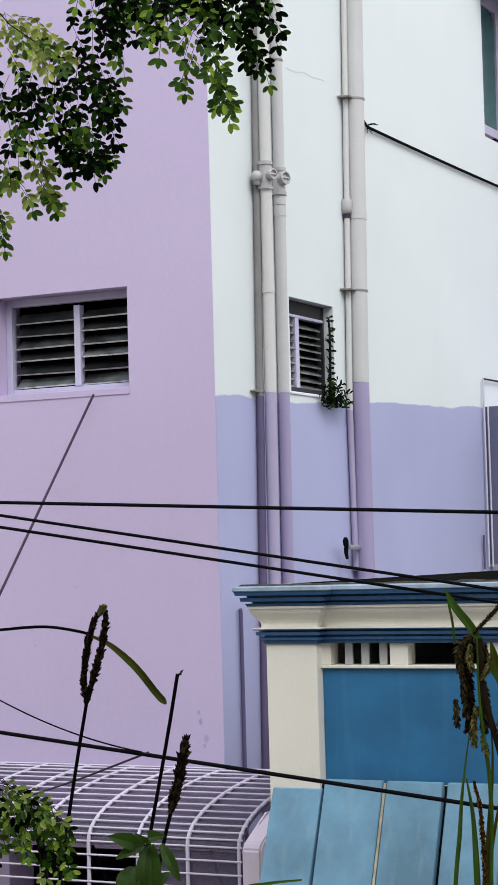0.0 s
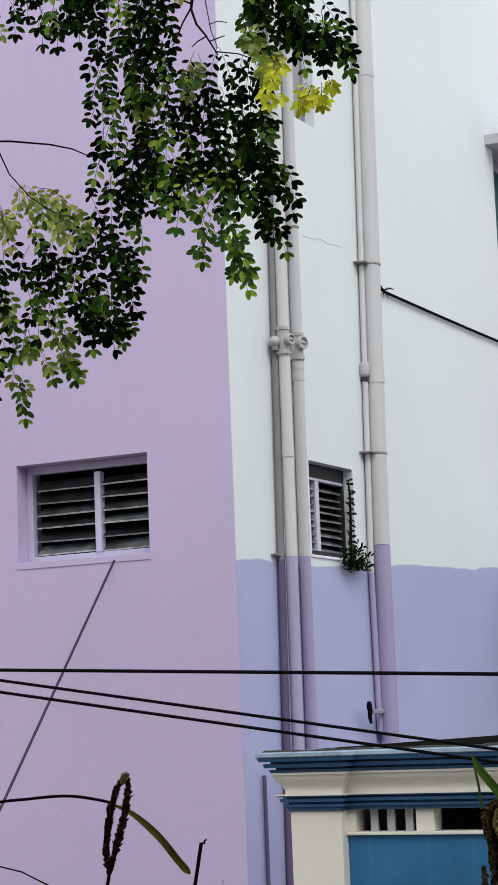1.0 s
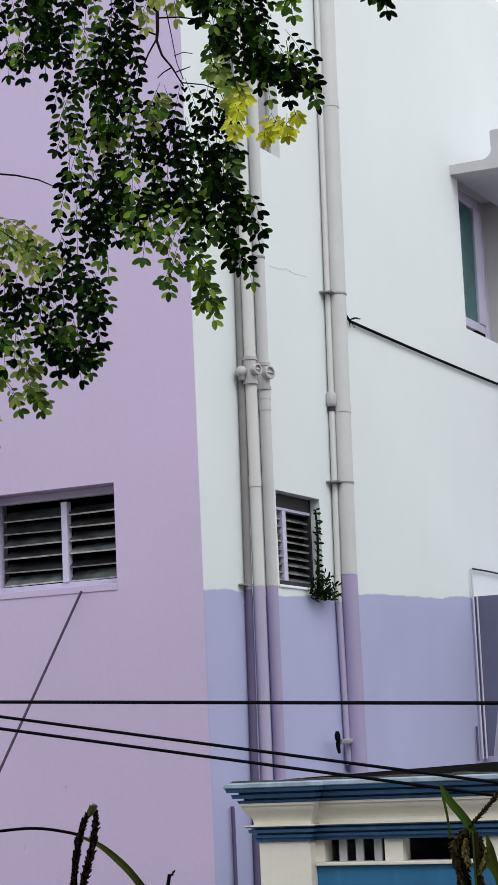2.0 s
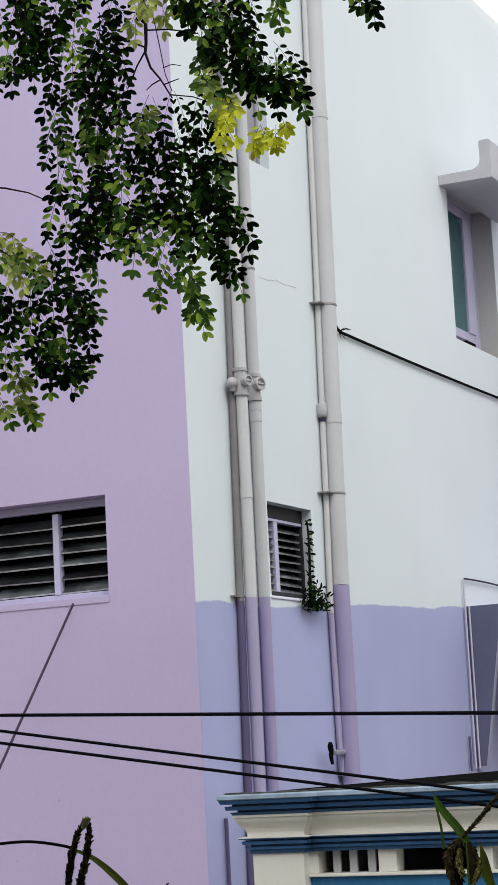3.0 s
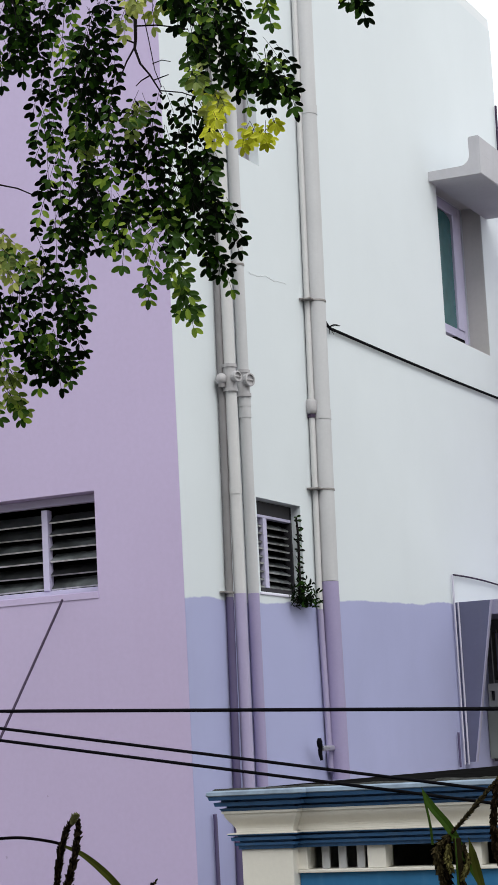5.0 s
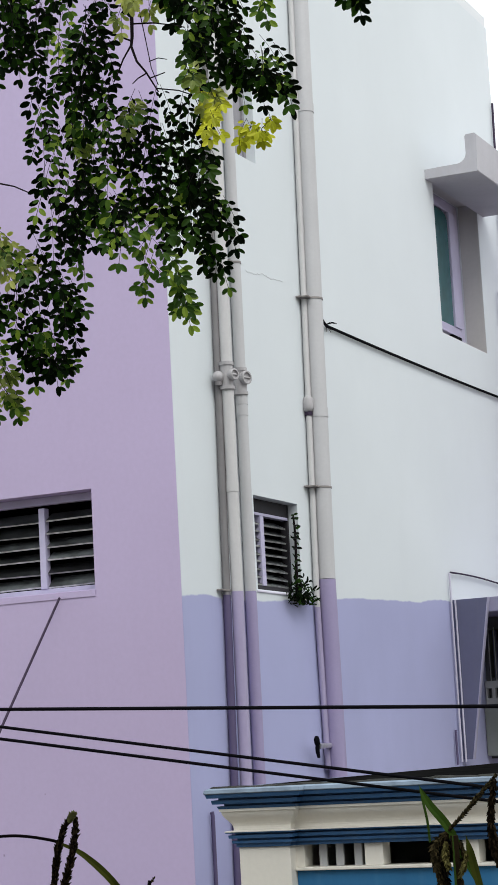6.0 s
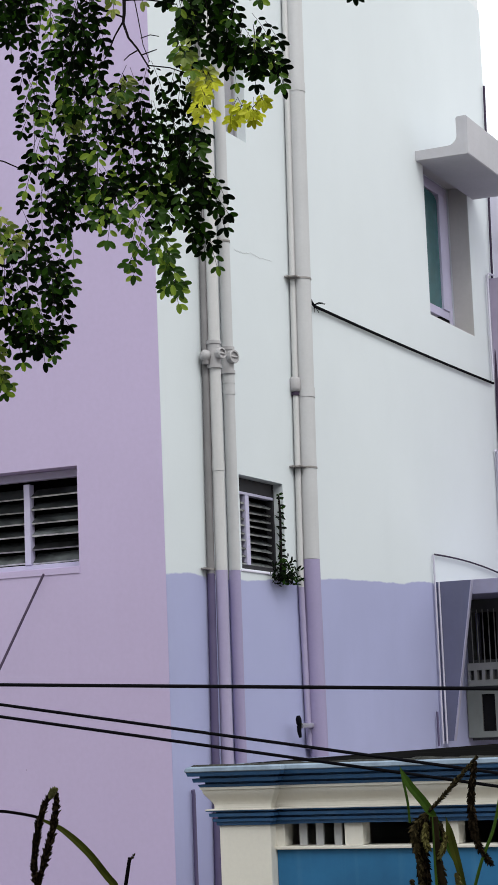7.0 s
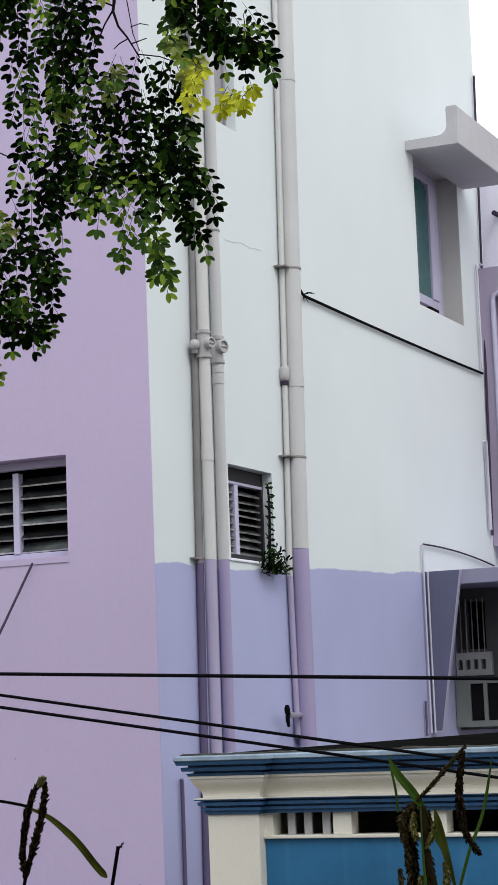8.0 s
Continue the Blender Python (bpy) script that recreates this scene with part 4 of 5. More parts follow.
strand(MX, twigs, (-2.077, 3.414, 6.067), (-2.079, 3.425, 5.896), rnd, bow=-0.008)
strand(DK, twigs, (-1.887, 3.394, 6.042), (-1.887, 3.360, 5.896), rnd, bow=0.003)
strand(DK, twigs, (-1.970, 3.338, 5.822), (-1.999, 3.360, 5.629), rnd, bow=-0.004)
strand(DK, twigs, (-2.008, 3.518, 5.859), (-2.012, 3.523, 5.673), rnd, bow=0.018)
strand(MX, twigs, (-2.022, 3.342, 5.785), (-1.992, 3.296, 5.635), rnd, bow=-0.009)
strand(DK, twigs, (-1.783, 3.209, 5.687), (-1.785, 3.191, 5.558), rnd, bow=-0.001)
strand(DK, twigs, (-1.954, 3.322, 5.647), (-1.961, 3.324, 5.519), rnd, bow=0.016)
strand(DK, twigs, (-1.923, 3.379, 5.632), (-1.898, 3.332, 5.515), rnd, reach=(0.05, 0.075), bow=-0.011)
strand(DK, twigs, (-1.983, 3.304, 5.600), (-1.984, 3.305, 5.495), rnd, bow=-0.015)
strand(DK, twigs, (-2.050, 3.520, 5.555), (-2.023, 3.488, 5.446), rnd, reach=(0.045, 0.065), bow=0.007)
strand(MX, twigs, (-1.971, 3.486, 5.583), (-1.986, 3.509, 5.530), rnd, reach=(0.045, 0.065), bow=0.012)
strand(BL, twigs, (-2.029, 3.490, 5.956), (-2.051, 3.519, 5.843), rnd, bow=0.011)
strand(BL, twigs, (-1.872, 3.313, 5.913), (-1.906, 3.359, 5.815), rnd, bow=0.019)
strand(BL, twigs, (-1.891, 3.252, 5.535), (-1.904, 3.273, 5.462), rnd, reach=(0.05, 0.075), bow=0.010)
# middle mass
strand(DK, twigs, (-1.796, 3.348, 5.718), (-1.815, 3.347, 5.627), rnd, bow=0.001)
strand(BL, twigs, (-1.822, 3.496, 5.778), (-1.848, 3.529, 5.670), rnd, bow=0.000)
strand(DK, twigs, (-1.676, 3.313, 5.719), (-1.689, 3.353, 5.617), rnd, reach=(0.05, 0.075), bow=0.015)
strand(DK, twigs, (-1.780, 3.348, 5.656), (-1.815, 3.390, 5.591), rnd, reach=(0.05, 0.075), bow=0.003)
strand(DK, twigs, (-1.765, 3.432, 5.641), (-1.750, 3.404, 5.501), rnd, bow=-0.001)
strand(DK, twigs, (-1.655, 3.304, 5.609), (-1.634, 3.271, 5.495), rnd, reach=(0.05, 0.075), bow=0.008)
strand(DK, twigs, (-1.913, 3.491, 5.721), (-1.935, 3.532, 5.637), rnd, reach=(0.05, 0.075), bow=-0.009)
strand(MX, twigs, (-1.731, 3.299, 5.530), (-1.742, 3.320, 5.469), rnd, reach=(0.05, 0.075), bow=0.018)
strand(DK, twigs, (-1.670, 3.361, 5.535), (-1.669, 3.377, 5.464), rnd, reach=(0.05, 0.075), bow=0.001)
strand(BL, twigs, (-1.690, 3.388, 5.592), (-1.668, 3.359, 5.488), rnd, reach=(0.035, 0.05), bow=-0.008)
strand(MX, twigs, (-1.657, 3.364, 5.499), (-1.633, 3.376, 5.435), rnd, reach=(0.045, 0.065), bow=0.017)
strand(DK, twigs, (-1.636, 3.224, 5.451), (-1.631, 3.247, 5.389), rnd, reach=(0.05, 0.075), bow=0.013)
strand(MX, twigs, (-1.748, 3.490, 5.486), (-1.720, 3.515, 5.398), rnd, reach=(0.045, 0.065), bow=-0.012)
strand([mid], twigs, (-1.760, 3.219, 5.448), (-1.764, 3.196, 5.388), rnd, reach=(0.045, 0.065), spread=1.7, bow=0.006)
strand([mid], twigs, (-1.712, 3.273, 5.430), (-1.722, 3.233, 5.378), rnd, reach=(0.045, 0.065), spread=1.7, bow=0.015)
strand([mid], twigs, (-1.790, 3.367, 5.407), (-1.793, 3.342, 5.339), rnd, reach=(0.035, 0.05), spread=1.7, bow=0.014)
strand([mid], twigs, (-1.707, 3.267, 5.350), (-1.684, 3.260, 5.289), rnd, reach=(0.035, 0.05), spread=1.7, bow=0.015)
strand([mid], twigs, (-1.771, 3.429, 5.359), (-1.749, 3.416, 5.289), rnd, reach=(0.035, 0.05), spread=1.7, bow=-0.019)
strand(MX, twigs, (-1.818, 3.255, 5.501), (-1.791, 3.213, 5.430), rnd, reach=(0.045, 0.065), bow=0.007)
strand(MX, twigs, (-1.890, 3.505, 5.592), (-1.910, 3.528, 5.546), rnd, reach=(0.035, 0.05), bow=-0.019)
# outer mass
strand(DK, twigs, (-1.610, 3.207, 5.900), (-1.625, 3.238, 5.777), rnd, reach=(0.05, 0.075), bow=-0.010)
strand(DK, twigs, (-1.571, 3.250, 5.907), (-1.583, 3.269, 5.767), rnd, reach=(0.05, 0.075), bow=-0.013)
strand(MX, twigs, (-1.552, 3.323, 5.917), (-1.575, 3.372, 5.786), rnd, reach=(0.05, 0.075), bow=-0.018)
strand(MX, twigs, (-1.600, 3.248, 5.821), (-1.587, 3.233, 5.723), rnd, reach=(0.045, 0.065), bow=-0.019)
strand(MX, twigs, (-1.568, 3.397, 5.828), (-1.525, 3.358, 5.725), rnd, reach=(0.05, 0.075), bow=0.010)
strand(MX, twigs, (-1.487, 3.308, 5.748), (-1.457, 3.303, 5.661), rnd, reach=(0.045, 0.065), bow=-0.019)
strand(DK, twigs, (-1.638, 3.445, 5.834), (-1.640, 3.485, 5.775), rnd, reach=(0.05, 0.075), bow=0.010)
strand(DK, twigs, (-1.592, 3.442, 5.800), (-1.586, 3.462, 5.745), rnd, reach=(0.045, 0.065), bow=0.014)
strand(MX, twigs, (-1.722, 3.351, 5.965), (-1.723, 3.367, 5.905), rnd, reach=(0.035, 0.05), bow=-0.011)
strand(MX, twigs, (-1.505, 3.301, 5.910), (-1.489, 3.296, 5.830), rnd, reach=(0.035, 0.05), bow=-0.016)
strand(DK, twigs, (-1.658, 3.480, 5.983), (-1.652, 3.488, 5.887), rnd, bow=-0.015)
strand(BL, twigs, (-1.647, 3.326, 5.915), (-1.632, 3.290, 5.807), rnd, reach=(0.05, 0.075), bow=0.001)
strand(BL, twigs, (-1.664, 3.507, 5.884), (-1.667, 3.518, 5.815), rnd, reach=(0.05, 0.075), bow=-0.010)
strand(DK, twigs, (-1.347, 3.334, 5.908), (-1.318, 3.340, 5.818), rnd, reach=(0.035, 0.05), bow=-0.019)
strand(OL, twigs, (-1.632, 3.245, 5.747), (-1.591, 3.198, 5.668), rnd, reach=(0.035, 0.05), bow=-0.018)
strand(DK, twigs, (-1.475, 3.252, 5.705), (-1.455, 3.265, 5.661), rnd, reach=(0.045, 0.065), bow=-0.016)
# sprays over the far side
strand(MX, twigs, (-2.114, 3.363, 6.058), (-2.141, 3.406, 5.953), rnd, reach=(0.05, 0.075), bow=0.019)
strand(MX, twigs, (-2.187, 3.518, 6.025), (-2.178, 3.513, 5.931), rnd, reach=(0.045, 0.065), bow=-0.011)
strand(DK, twigs, (-2.131, 3.280, 6.033), (-2.131, 3.293, 5.865), rnd, reach=(0.05, 0.075), bow=0.004)
strand(MX, twigs, (-2.312, 3.456, 6.109), (-2.290, 3.432, 5.954), rnd, reach=(0.05, 0.075), bow=0.008)
strand(OL, twigs, (-2.269, 3.335, 6.083), (-2.250, 3.286, 5.863), rnd, reach=(0.045, 0.065), bow=0.001)
strand(MX, twigs, (-2.037, 3.211, 5.868), (-2.015, 3.172, 5.780), rnd, reach=(0.045, 0.065), bow=-0.004)
strand(DK, twigs, (-2.258, 3.432, 6.115), (-2.229, 3.392, 5.967), rnd, reach=(0.05, 0.075), bow=-0.010)
strand(DK, twigs, (-2.035, 3.258, 6.015), (-2.014, 3.230, 5.893), rnd, bow=-0.011)
# pale sprays and yellowing leaves
strand(PL, twigs, (-2.276, 3.367, 5.533), (-2.152, 3.348, 5.497), rnd, reach=(0.045, 0.065), bow=-0.001)
strand(PL, twigs, (-2.246, 3.405, 5.531), (-2.168, 3.446, 5.484), rnd, reach=(0.045, 0.065), bow=-0.012)
strand(PL, twigs, (-2.402, 3.508, 5.554), (-2.377, 3.502, 5.498), rnd, reach=(0.045, 0.065), bow=0.009)
strand(PL, twigs, (-2.233, 3.364, 5.489), (-2.123, 3.319, 5.414), rnd, reach=(0.045, 0.065), bow=0.003)
strand(OL, twigs, (-2.158, 3.334, 5.471), (-2.072, 3.302, 5.403), rnd, reach=(0.035, 0.05), bow=0.001)
strand(PL, twigs, (-1.753, 3.230, 5.906), (-1.755, 3.217, 5.838), rnd, reach=(0.035, 0.05), bow=0.012)
strand(PL, twigs, (-1.775, 3.366, 5.970), (-1.780, 3.377, 5.915), rnd, reach=(0.035, 0.05), bow=0.017)
strand(PY, twigs, (-1.617, 3.293, 5.684), (-1.611, 3.280, 5.634), rnd, reach=(0.02, 0.034), size=0.0175, every=0.03, bow=0.019)
strand(YL, twigs, (-1.559, 3.206, 5.625), (-1.550, 3.166, 5.552), rnd, reach=(0.02, 0.034), size=0.0175, every=0.03, bow=0.007)
strand(PY, twigs, (-1.629, 3.298, 5.705), (-1.632, 3.315, 5.665), rnd, reach=(0.02, 0.034), size=0.0175, every=0.03, bow=0.014)
strand(OL, twigs, (-2.016, 3.499, 5.743), (-2.033, 3.525, 5.703), rnd, reach=(0.02, 0.034), size=0.0175, every=0.03, bow=-0.017)
strand(OL, twigs, (-1.769, 3.262, 5.677), (-1.769, 3.251, 5.633), rnd, reach=(0.02, 0.034), size=0.0175, every=0.03, bow=0.003)
strand(YL, twigs, (-1.575, 3.360, 5.625), (-1.583, 3.360, 5.594), rnd, reach=(0.016, 0.024), size=0.0165, every=0.03)
strand(YL, twigs, (-1.541, 3.360, 5.619), (-1.538, 3.360, 5.593), rnd, reach=(0.016, 0.024), size=0.0165, every=0.03)
# low hanging mass
strand(DK, twigs, (-2.055, 3.348, 5.481), (-2.043, 3.338, 5.359), rnd, reach=(0.05, 0.075), bow=0.010)
strand(DK, twigs, (-1.929, 3.239, 5.424), (-1.900, 3.197, 5.287), rnd, reach=(0.05, 0.075), bow=-0.015)
strand(DK, twigs, (-2.092, 3.472, 5.441), (-2.118, 3.518, 5.307), rnd, reach=(0.05, 0.075), bow=0.006)
strand(DK, twigs, (-2.148, 3.422, 5.415), (-2.145, 3.438, 5.309), rnd, reach=(0.05, 0.075), bow=-0.019)
strand(DK, twigs, (-2.035, 3.449, 5.391), (-2.029, 3.449, 5.306), rnd, reach=(0.045, 0.065), bow=0.009)
strand(MX, twigs, (-2.121, 3.314, 5.389), (-2.158, 3.344, 5.283), rnd, reach=(0.05, 0.075), bow=-0.002)
strand(MX, twigs, (-2.164, 3.286, 5.367), (-2.153, 3.284, 5.248), rnd, reach=(0.05, 0.075), bow=0.001)
strand(DK, twigs, (-2.205, 3.506, 5.329), (-2.203, 3.549, 5.262), rnd, reach=(0.045, 0.065), bow=0.012)
strand(MX, twigs, (-2.068, 3.468, 5.303), (-2.047, 3.441, 5.236), rnd, reach=(0.045, 0.065), bow=-0.008)
strand(DK, twigs, (-2.032, 3.356, 5.244), (-2.020, 3.349, 5.206), rnd, reach=(0.045, 0.065), bow=-0.010)
strand(DK, twigs, (-2.346, 3.417, 5.408), (-2.367, 3.426, 5.302), rnd, bow=0.017)
strand(DK, twigs, (-2.419, 3.462, 5.390), (-2.416, 3.447, 5.238), rnd, bow=-0.016)
strand(DK, twigs, (-2.397, 3.519, 5.486), (-2.339, 3.511, 5.387), rnd, reach=(0.05, 0.075), bow=-0.014)
strand(MX, twigs, (-2.140, 3.221, 5.408), (-2.115, 3.261, 5.343), rnd, reach=(0.05, 0.075), bow=-0.017)
strand(OL, twigs, (-2.284, 3.516, 5.305), (-2.210, 3.479, 5.197), rnd, reach=(0.045, 0.065), bow=0.006)
strand(OL, twigs, (-2.195, 3.295, 5.221), (-2.155, 3.312, 5.143), rnd, reach=(0.035, 0.05), bow=-0.011)
strand(OL, twigs, (-2.300, 3.418, 5.206), (-2.282, 3.420, 5.090), rnd, reach=(0.035, 0.05), bow=-0.002)
strand(MX, twigs, (-2.234, 3.236, 5.217), (-2.260, 3.281, 5.134), rnd, reach=(0.045, 0.065), bow=0.002)
strand(OL, twigs, (-2.341, 3.442, 5.337), (-2.323, 3.443, 5.274), rnd, reach=(0.035, 0.05), bow=-0.016)
strand(OL, twigs, (-2.202, 3.429, 5.195), (-2.201, 3.468, 5.165), rnd, reach=(0.035, 0.05), bow=-0.010)
# denser shaded core
strand(BL, twigs, (-2.048, 3.368, 6.057), (-2.045, 3.368, 5.920), rnd, reach=(0.05, 0.075), bow=0.018)
strand(MX, twigs, (-1.962, 3.338, 6.027), (-1.972, 3.338, 5.858), rnd, reach=(0.05, 0.075), bow=0.008)
strand(DK, twigs, (-1.928, 3.326, 5.857), (-1.939, 3.326, 5.692), rnd, reach=(0.05, 0.075), bow=-0.010)
strand(BL, twigs, (-1.950, 3.493, 5.902), (-1.961, 3.493, 5.780), rnd, reach=(0.05, 0.075), bow=-0.002)
strand(DK, twigs, (-2.146, 3.436, 6.104), (-2.138, 3.436, 6.012), rnd, reach=(0.05, 0.075), bow=-0.000)
strand(BL, twigs, (-1.681, 3.306, 5.661), (-1.678, 3.306, 5.545), rnd, reach=(0.05, 0.075), bow=-0.009)
strand(DK, twigs, (-1.687, 3.422, 5.982), (-1.688, 3.422, 5.886), rnd, reach=(0.05, 0.075), bow=0.016)
strand(DK, twigs, (-1.755, 3.378, 5.578), (-1.756, 3.378, 5.496), rnd, reach=(0.05, 0.075), bow=0.020)
strand(MX, twigs, (-2.104, 3.413, 5.335), (-2.102, 3.413, 5.251), rnd, reach=(0.045, 0.065), bow=0.006)
strand(DK, twigs, (-2.148, 3.402, 5.447), (-2.140, 3.402, 5.362), rnd, reach=(0.05, 0.075), bow=0.008)
strand(DK, twigs, (-2.061, 3.570, 5.682), (-2.065, 3.570, 5.582), rnd, reach=(0.05, 0.075), bow=0.003)
# forked twigs seen through the gap
tube([(-1.813, 3.360, 6.013), (-1.815, 3.360, 5.941), (-1.812, 3.360, 5.874), (-1.813, 3.360, 5.838), (-1.816, 3.360, 5.819), (-1.805, 3.360, 5.785), (-1.785, 3.360, 5.758), (-1.759, 3.360, 5.712)], [0.0050, 0.0045, 0.0040, 0.0035, 0.0031, 0.0026, 0.0021, 0.0016], 6, twigs)
tube([(-1.815, 3.360, 5.823), (-1.836, 3.360, 5.795), (-1.850, 3.360, 5.768), (-1.860, 3.360, 5.752)], [0.0020, 0.0017, 0.0015, 0.0012], 6, twigs)
tube([(-1.820, 3.370, 5.834), (-1.848, 3.370, 5.850), (-1.878, 3.370, 5.871), (-1.933, 3.370, 5.897)], [0.0020, 0.0018, 0.0016, 0.0014], 6, twigs)
tube([(-1.805, 3.350, 5.861), (-1.759, 3.350, 5.853), (-1.727, 3.350, 5.843), (-1.689, 3.350, 5.829)], [0.0018, 0.0016, 0.0013, 0.0011], 6, twigs)
tube([(-1.811, 3.380, 5.947), (-1.803, 3.380, 5.891), (-1.793, 3.380, 5.834), (-1.783, 3.380, 5.772), (-1.769, 3.380, 5.734)], [0.0013, 0.0012, 0.0011, 0.0010, 0.0009], 6, twigs)
tube([(-1.811, 3.360, 5.901), (-1.840, 3.360, 5.910), (-1.866, 3.360, 5.920)], [0.0017, 0.0014, 0.0011], 6, twigs)
tube([(-1.777, 3.360, 5.779), (-1.756, 3.360, 5.782), (-1.736, 3.360, 5.775)], [0.0011, 0.0010, 0.0008], 6, twigs)
tube([(-1.786, 3.360, 5.755), (-1.804, 3.360, 5.749), (-1.817, 3.360, 5.740)], [0.0016, 0.0013, 0.0010], 6, twigs)
tube([(-1.776, 3.360, 5.744), (-1.756, 3.360, 5.747), (-1.742, 3.360, 5.749)], [0.0014, 0.0012, 0.0010], 6, twigs)
tube([(-1.764, 3.360, 5.720), (-1.714, 3.360, 5.706), (-1.677, 3.360, 5.687), (-1.650, 3.360, 5.670)], [0.0014, 0.0012, 0.0011, 0.0009], 6, twigs)
tube([(-2.422, 3.117, 5.586), (-2.176, 3.238, 5.576), (-2.105, 3.274, 5.566), (-2.065, 3.296, 5.555), (-2.036, 3.312, 5.539)], [0.0024, 0.0021, 0.0018, 0.0015, 0.0012], 6, twigs)
tube([(-2.157, 3.161, 6.040), (-2.174, 3.178, 5.882), (-2.182, 3.194, 5.758), (-2.191, 3.205, 5.667), (-2.213, 3.214, 5.543), (-2.236, 3.218, 5.448), (-2.263, 3.215, 5.375)], [0.0045, 0.0042, 0.004, 0.0037, 0.0035, 0.0033, 0.003], 6, twigs)
tube([(-2.191, 3.205, 5.667), (-2.210, 3.202, 5.622), (-2.237, 3.201, 5.544)], [0.002, 0.0018, 0.0015], 6, twigs)
tube([(-2.205, 3.211, 5.588), (-2.180, 3.237, 5.508), (-2.149, 3.261, 5.462), (-2.107, 3.289, 5.427)], [0.0018, 0.0015, 0.0013, 0.001], 6, twigs)
tagged(part("crown", pale, LEAF_PALE, tree, "pale yellow green leaflets"), kind="stuff")
tagged(part("twig", twigs, TWIG, tree, "thin dark twigs"), kind="stuff")
tagged(part("crown", dark, LEAF_DARK, tree, "dense leaflets coloured dark green for the crown's inner shade"), kind="stuff")
tagged(part("crown", mid, LEAF, tree, "fresh green leaflets"), kind="stuff")
tagged(part("crown", olive, LEAF_OLIVE, tree, "pale olive leaflets"), kind="stuff")
tagged(part("crown", gold, LEAF_YELLOW, tree, "bright yellow ageing leaflets"), kind="stuff")


def seed_spike(bm, pts, width, rnd, step=0.0035):
    """Short overlapping pointed husks set all round a curved axis, thinning to both ends."""
    pts = [Vector(p) for p in pts]
    run = [0.0]
    for a, b in zip(pts, pts[1:]):
        run.append(run[-1] + (b - a).length)
    swell = lambda q: 0.5 + 0.5 * math.sin(math.pi * min(1.0, 0.12 + 0.80 * q / max(run[-1], 1e-6))) ** 0.7
    for i, (a, b) in enumerate(zip(pts, pts[1:])):
        n = max(2, int((b - a).length / step))
        d = (b - a).normalized()
        for k in range(n):
            c = a.lerp(b, k / n)
            wide = width * swell(run[i] + (run[i + 1] - run[i]) * k / n) * rnd.uniform(0.85, 1.15)
            for j in range(8):
                o = Matrix.Rotation(rnd.uniform(0, 2 * math.pi), 3, d) @ d.orthogonal().normalized()
                w = (o * 0.66 + d * rnd.uniform(0.5, 1.2)).normalized()
                L = wide * rnd.uniform(0.36, 0.60)
                tube([c, c + w * L * 0.5, c + w * L], [wide * 0.07, wide * 0.12, wide * 0.02], 4, bm)
    tube(pts, [width * 0.2 * swell(q) for q in run], 6, bm)


def blade(bm, pts, widths, roll=(0.3, -0.9, 0.3)):
    """A ribbon of grass with a folded midrib."""
    pts = [Vector(p) for p in pts]
    rows = []
    for k, p in enumerate(pts):
        d = (pts[min(k + 1, len(pts) - 1)] - pts[max(k - 1, 0)]).normalized()
        s = d.cross(Vector(roll)).normalized()
        n = s.cross(d)
        h = widths[k] / 2
        rows.append((bm.verts.new(p + s * h + n * h * 0.3), bm.verts.new(p), bm.verts.new(p - s * h + n * h * 0.3)))
    for a, b in zip(rows, rows[1:]):
        bm.faces.new((a[0], a[1], b[1], b[0]))
        bm.faces.new((a[1], a[2], b[2], b[1]))
    return bm


def smooth_path(pts, n=6):
    """Points along a smooth curve through pts."""
    P = [Vector(pts[0])]
    for q in pts[1:]:
        a, b = P[-1], Vector(q)
        m = max(1, int((b - a).length / 0.15))
        P += [a.lerp(b, (k + 1) / m) for k in range(m)]
    P = [P[0] * 2 - P[1], *P, P[-1] * 2 - P[-2]]
    out = []
    for i in range(1, len(P) - 2):
        for k in range(n):
            t = k / n
            a, b, c, d = P[i - 1:i + 3]
            out.append(0.5 * (2 * b + (c - a) * t + (2 * a - 5 * b + 4 * c - d) * t * t + (3 * b - a - 3 * c + d) * t ** 3))
    return [*out, P[-2]]


rnd = random.Random(5)
grass = empty("grass_plant", label="tall grass stalk with a dark double seed head", category="grass", group="tall grasses")
bm = bmesh.new()
seed_spike(bm, smooth_path([(-1.608, 2.615, 4.174), (-1.607, 2.608, 4.222), (-1.596, 2.606, 4.273), (-1.585, 2.607, 4.302), (-1.574, 2.610, 4.319)], 3), 0.0200, rnd, 0.0026)
seed_spike(bm, smooth_path([(-1.607, 2.615, 4.177), (-1.592, 2.616, 4.222), (-1.577, 2.616, 4.268), (-1.571, 2.615, 4.298), (-1.568, 2.613, 4.317)], 3), 0.0200, rnd, 0.0026)
part("seed_head", bm, HUSK, grass, "dark brown split seed head")
bm = bmesh.new()
seed_spike(bm, smooth_path([(-1.567, 2.592, 4.311), (-1.561, 2.593, 4.323)], 3), 0.022, rnd, 0.004)
part("tip", bm, HUSK_TIP, grass, "pale olive tip of the seed head")
part("stalk", tube(smooth_path([(-1.608, 2.615, 4.174), (-1.626, 2.618, 4.100), (-1.649, 2.622, 3.999), (-1.666, 2.625, 3.923), (-1.814, 2.655, 2.800)]), 0.0028, 8), STEM_DARK, grass, "", True)
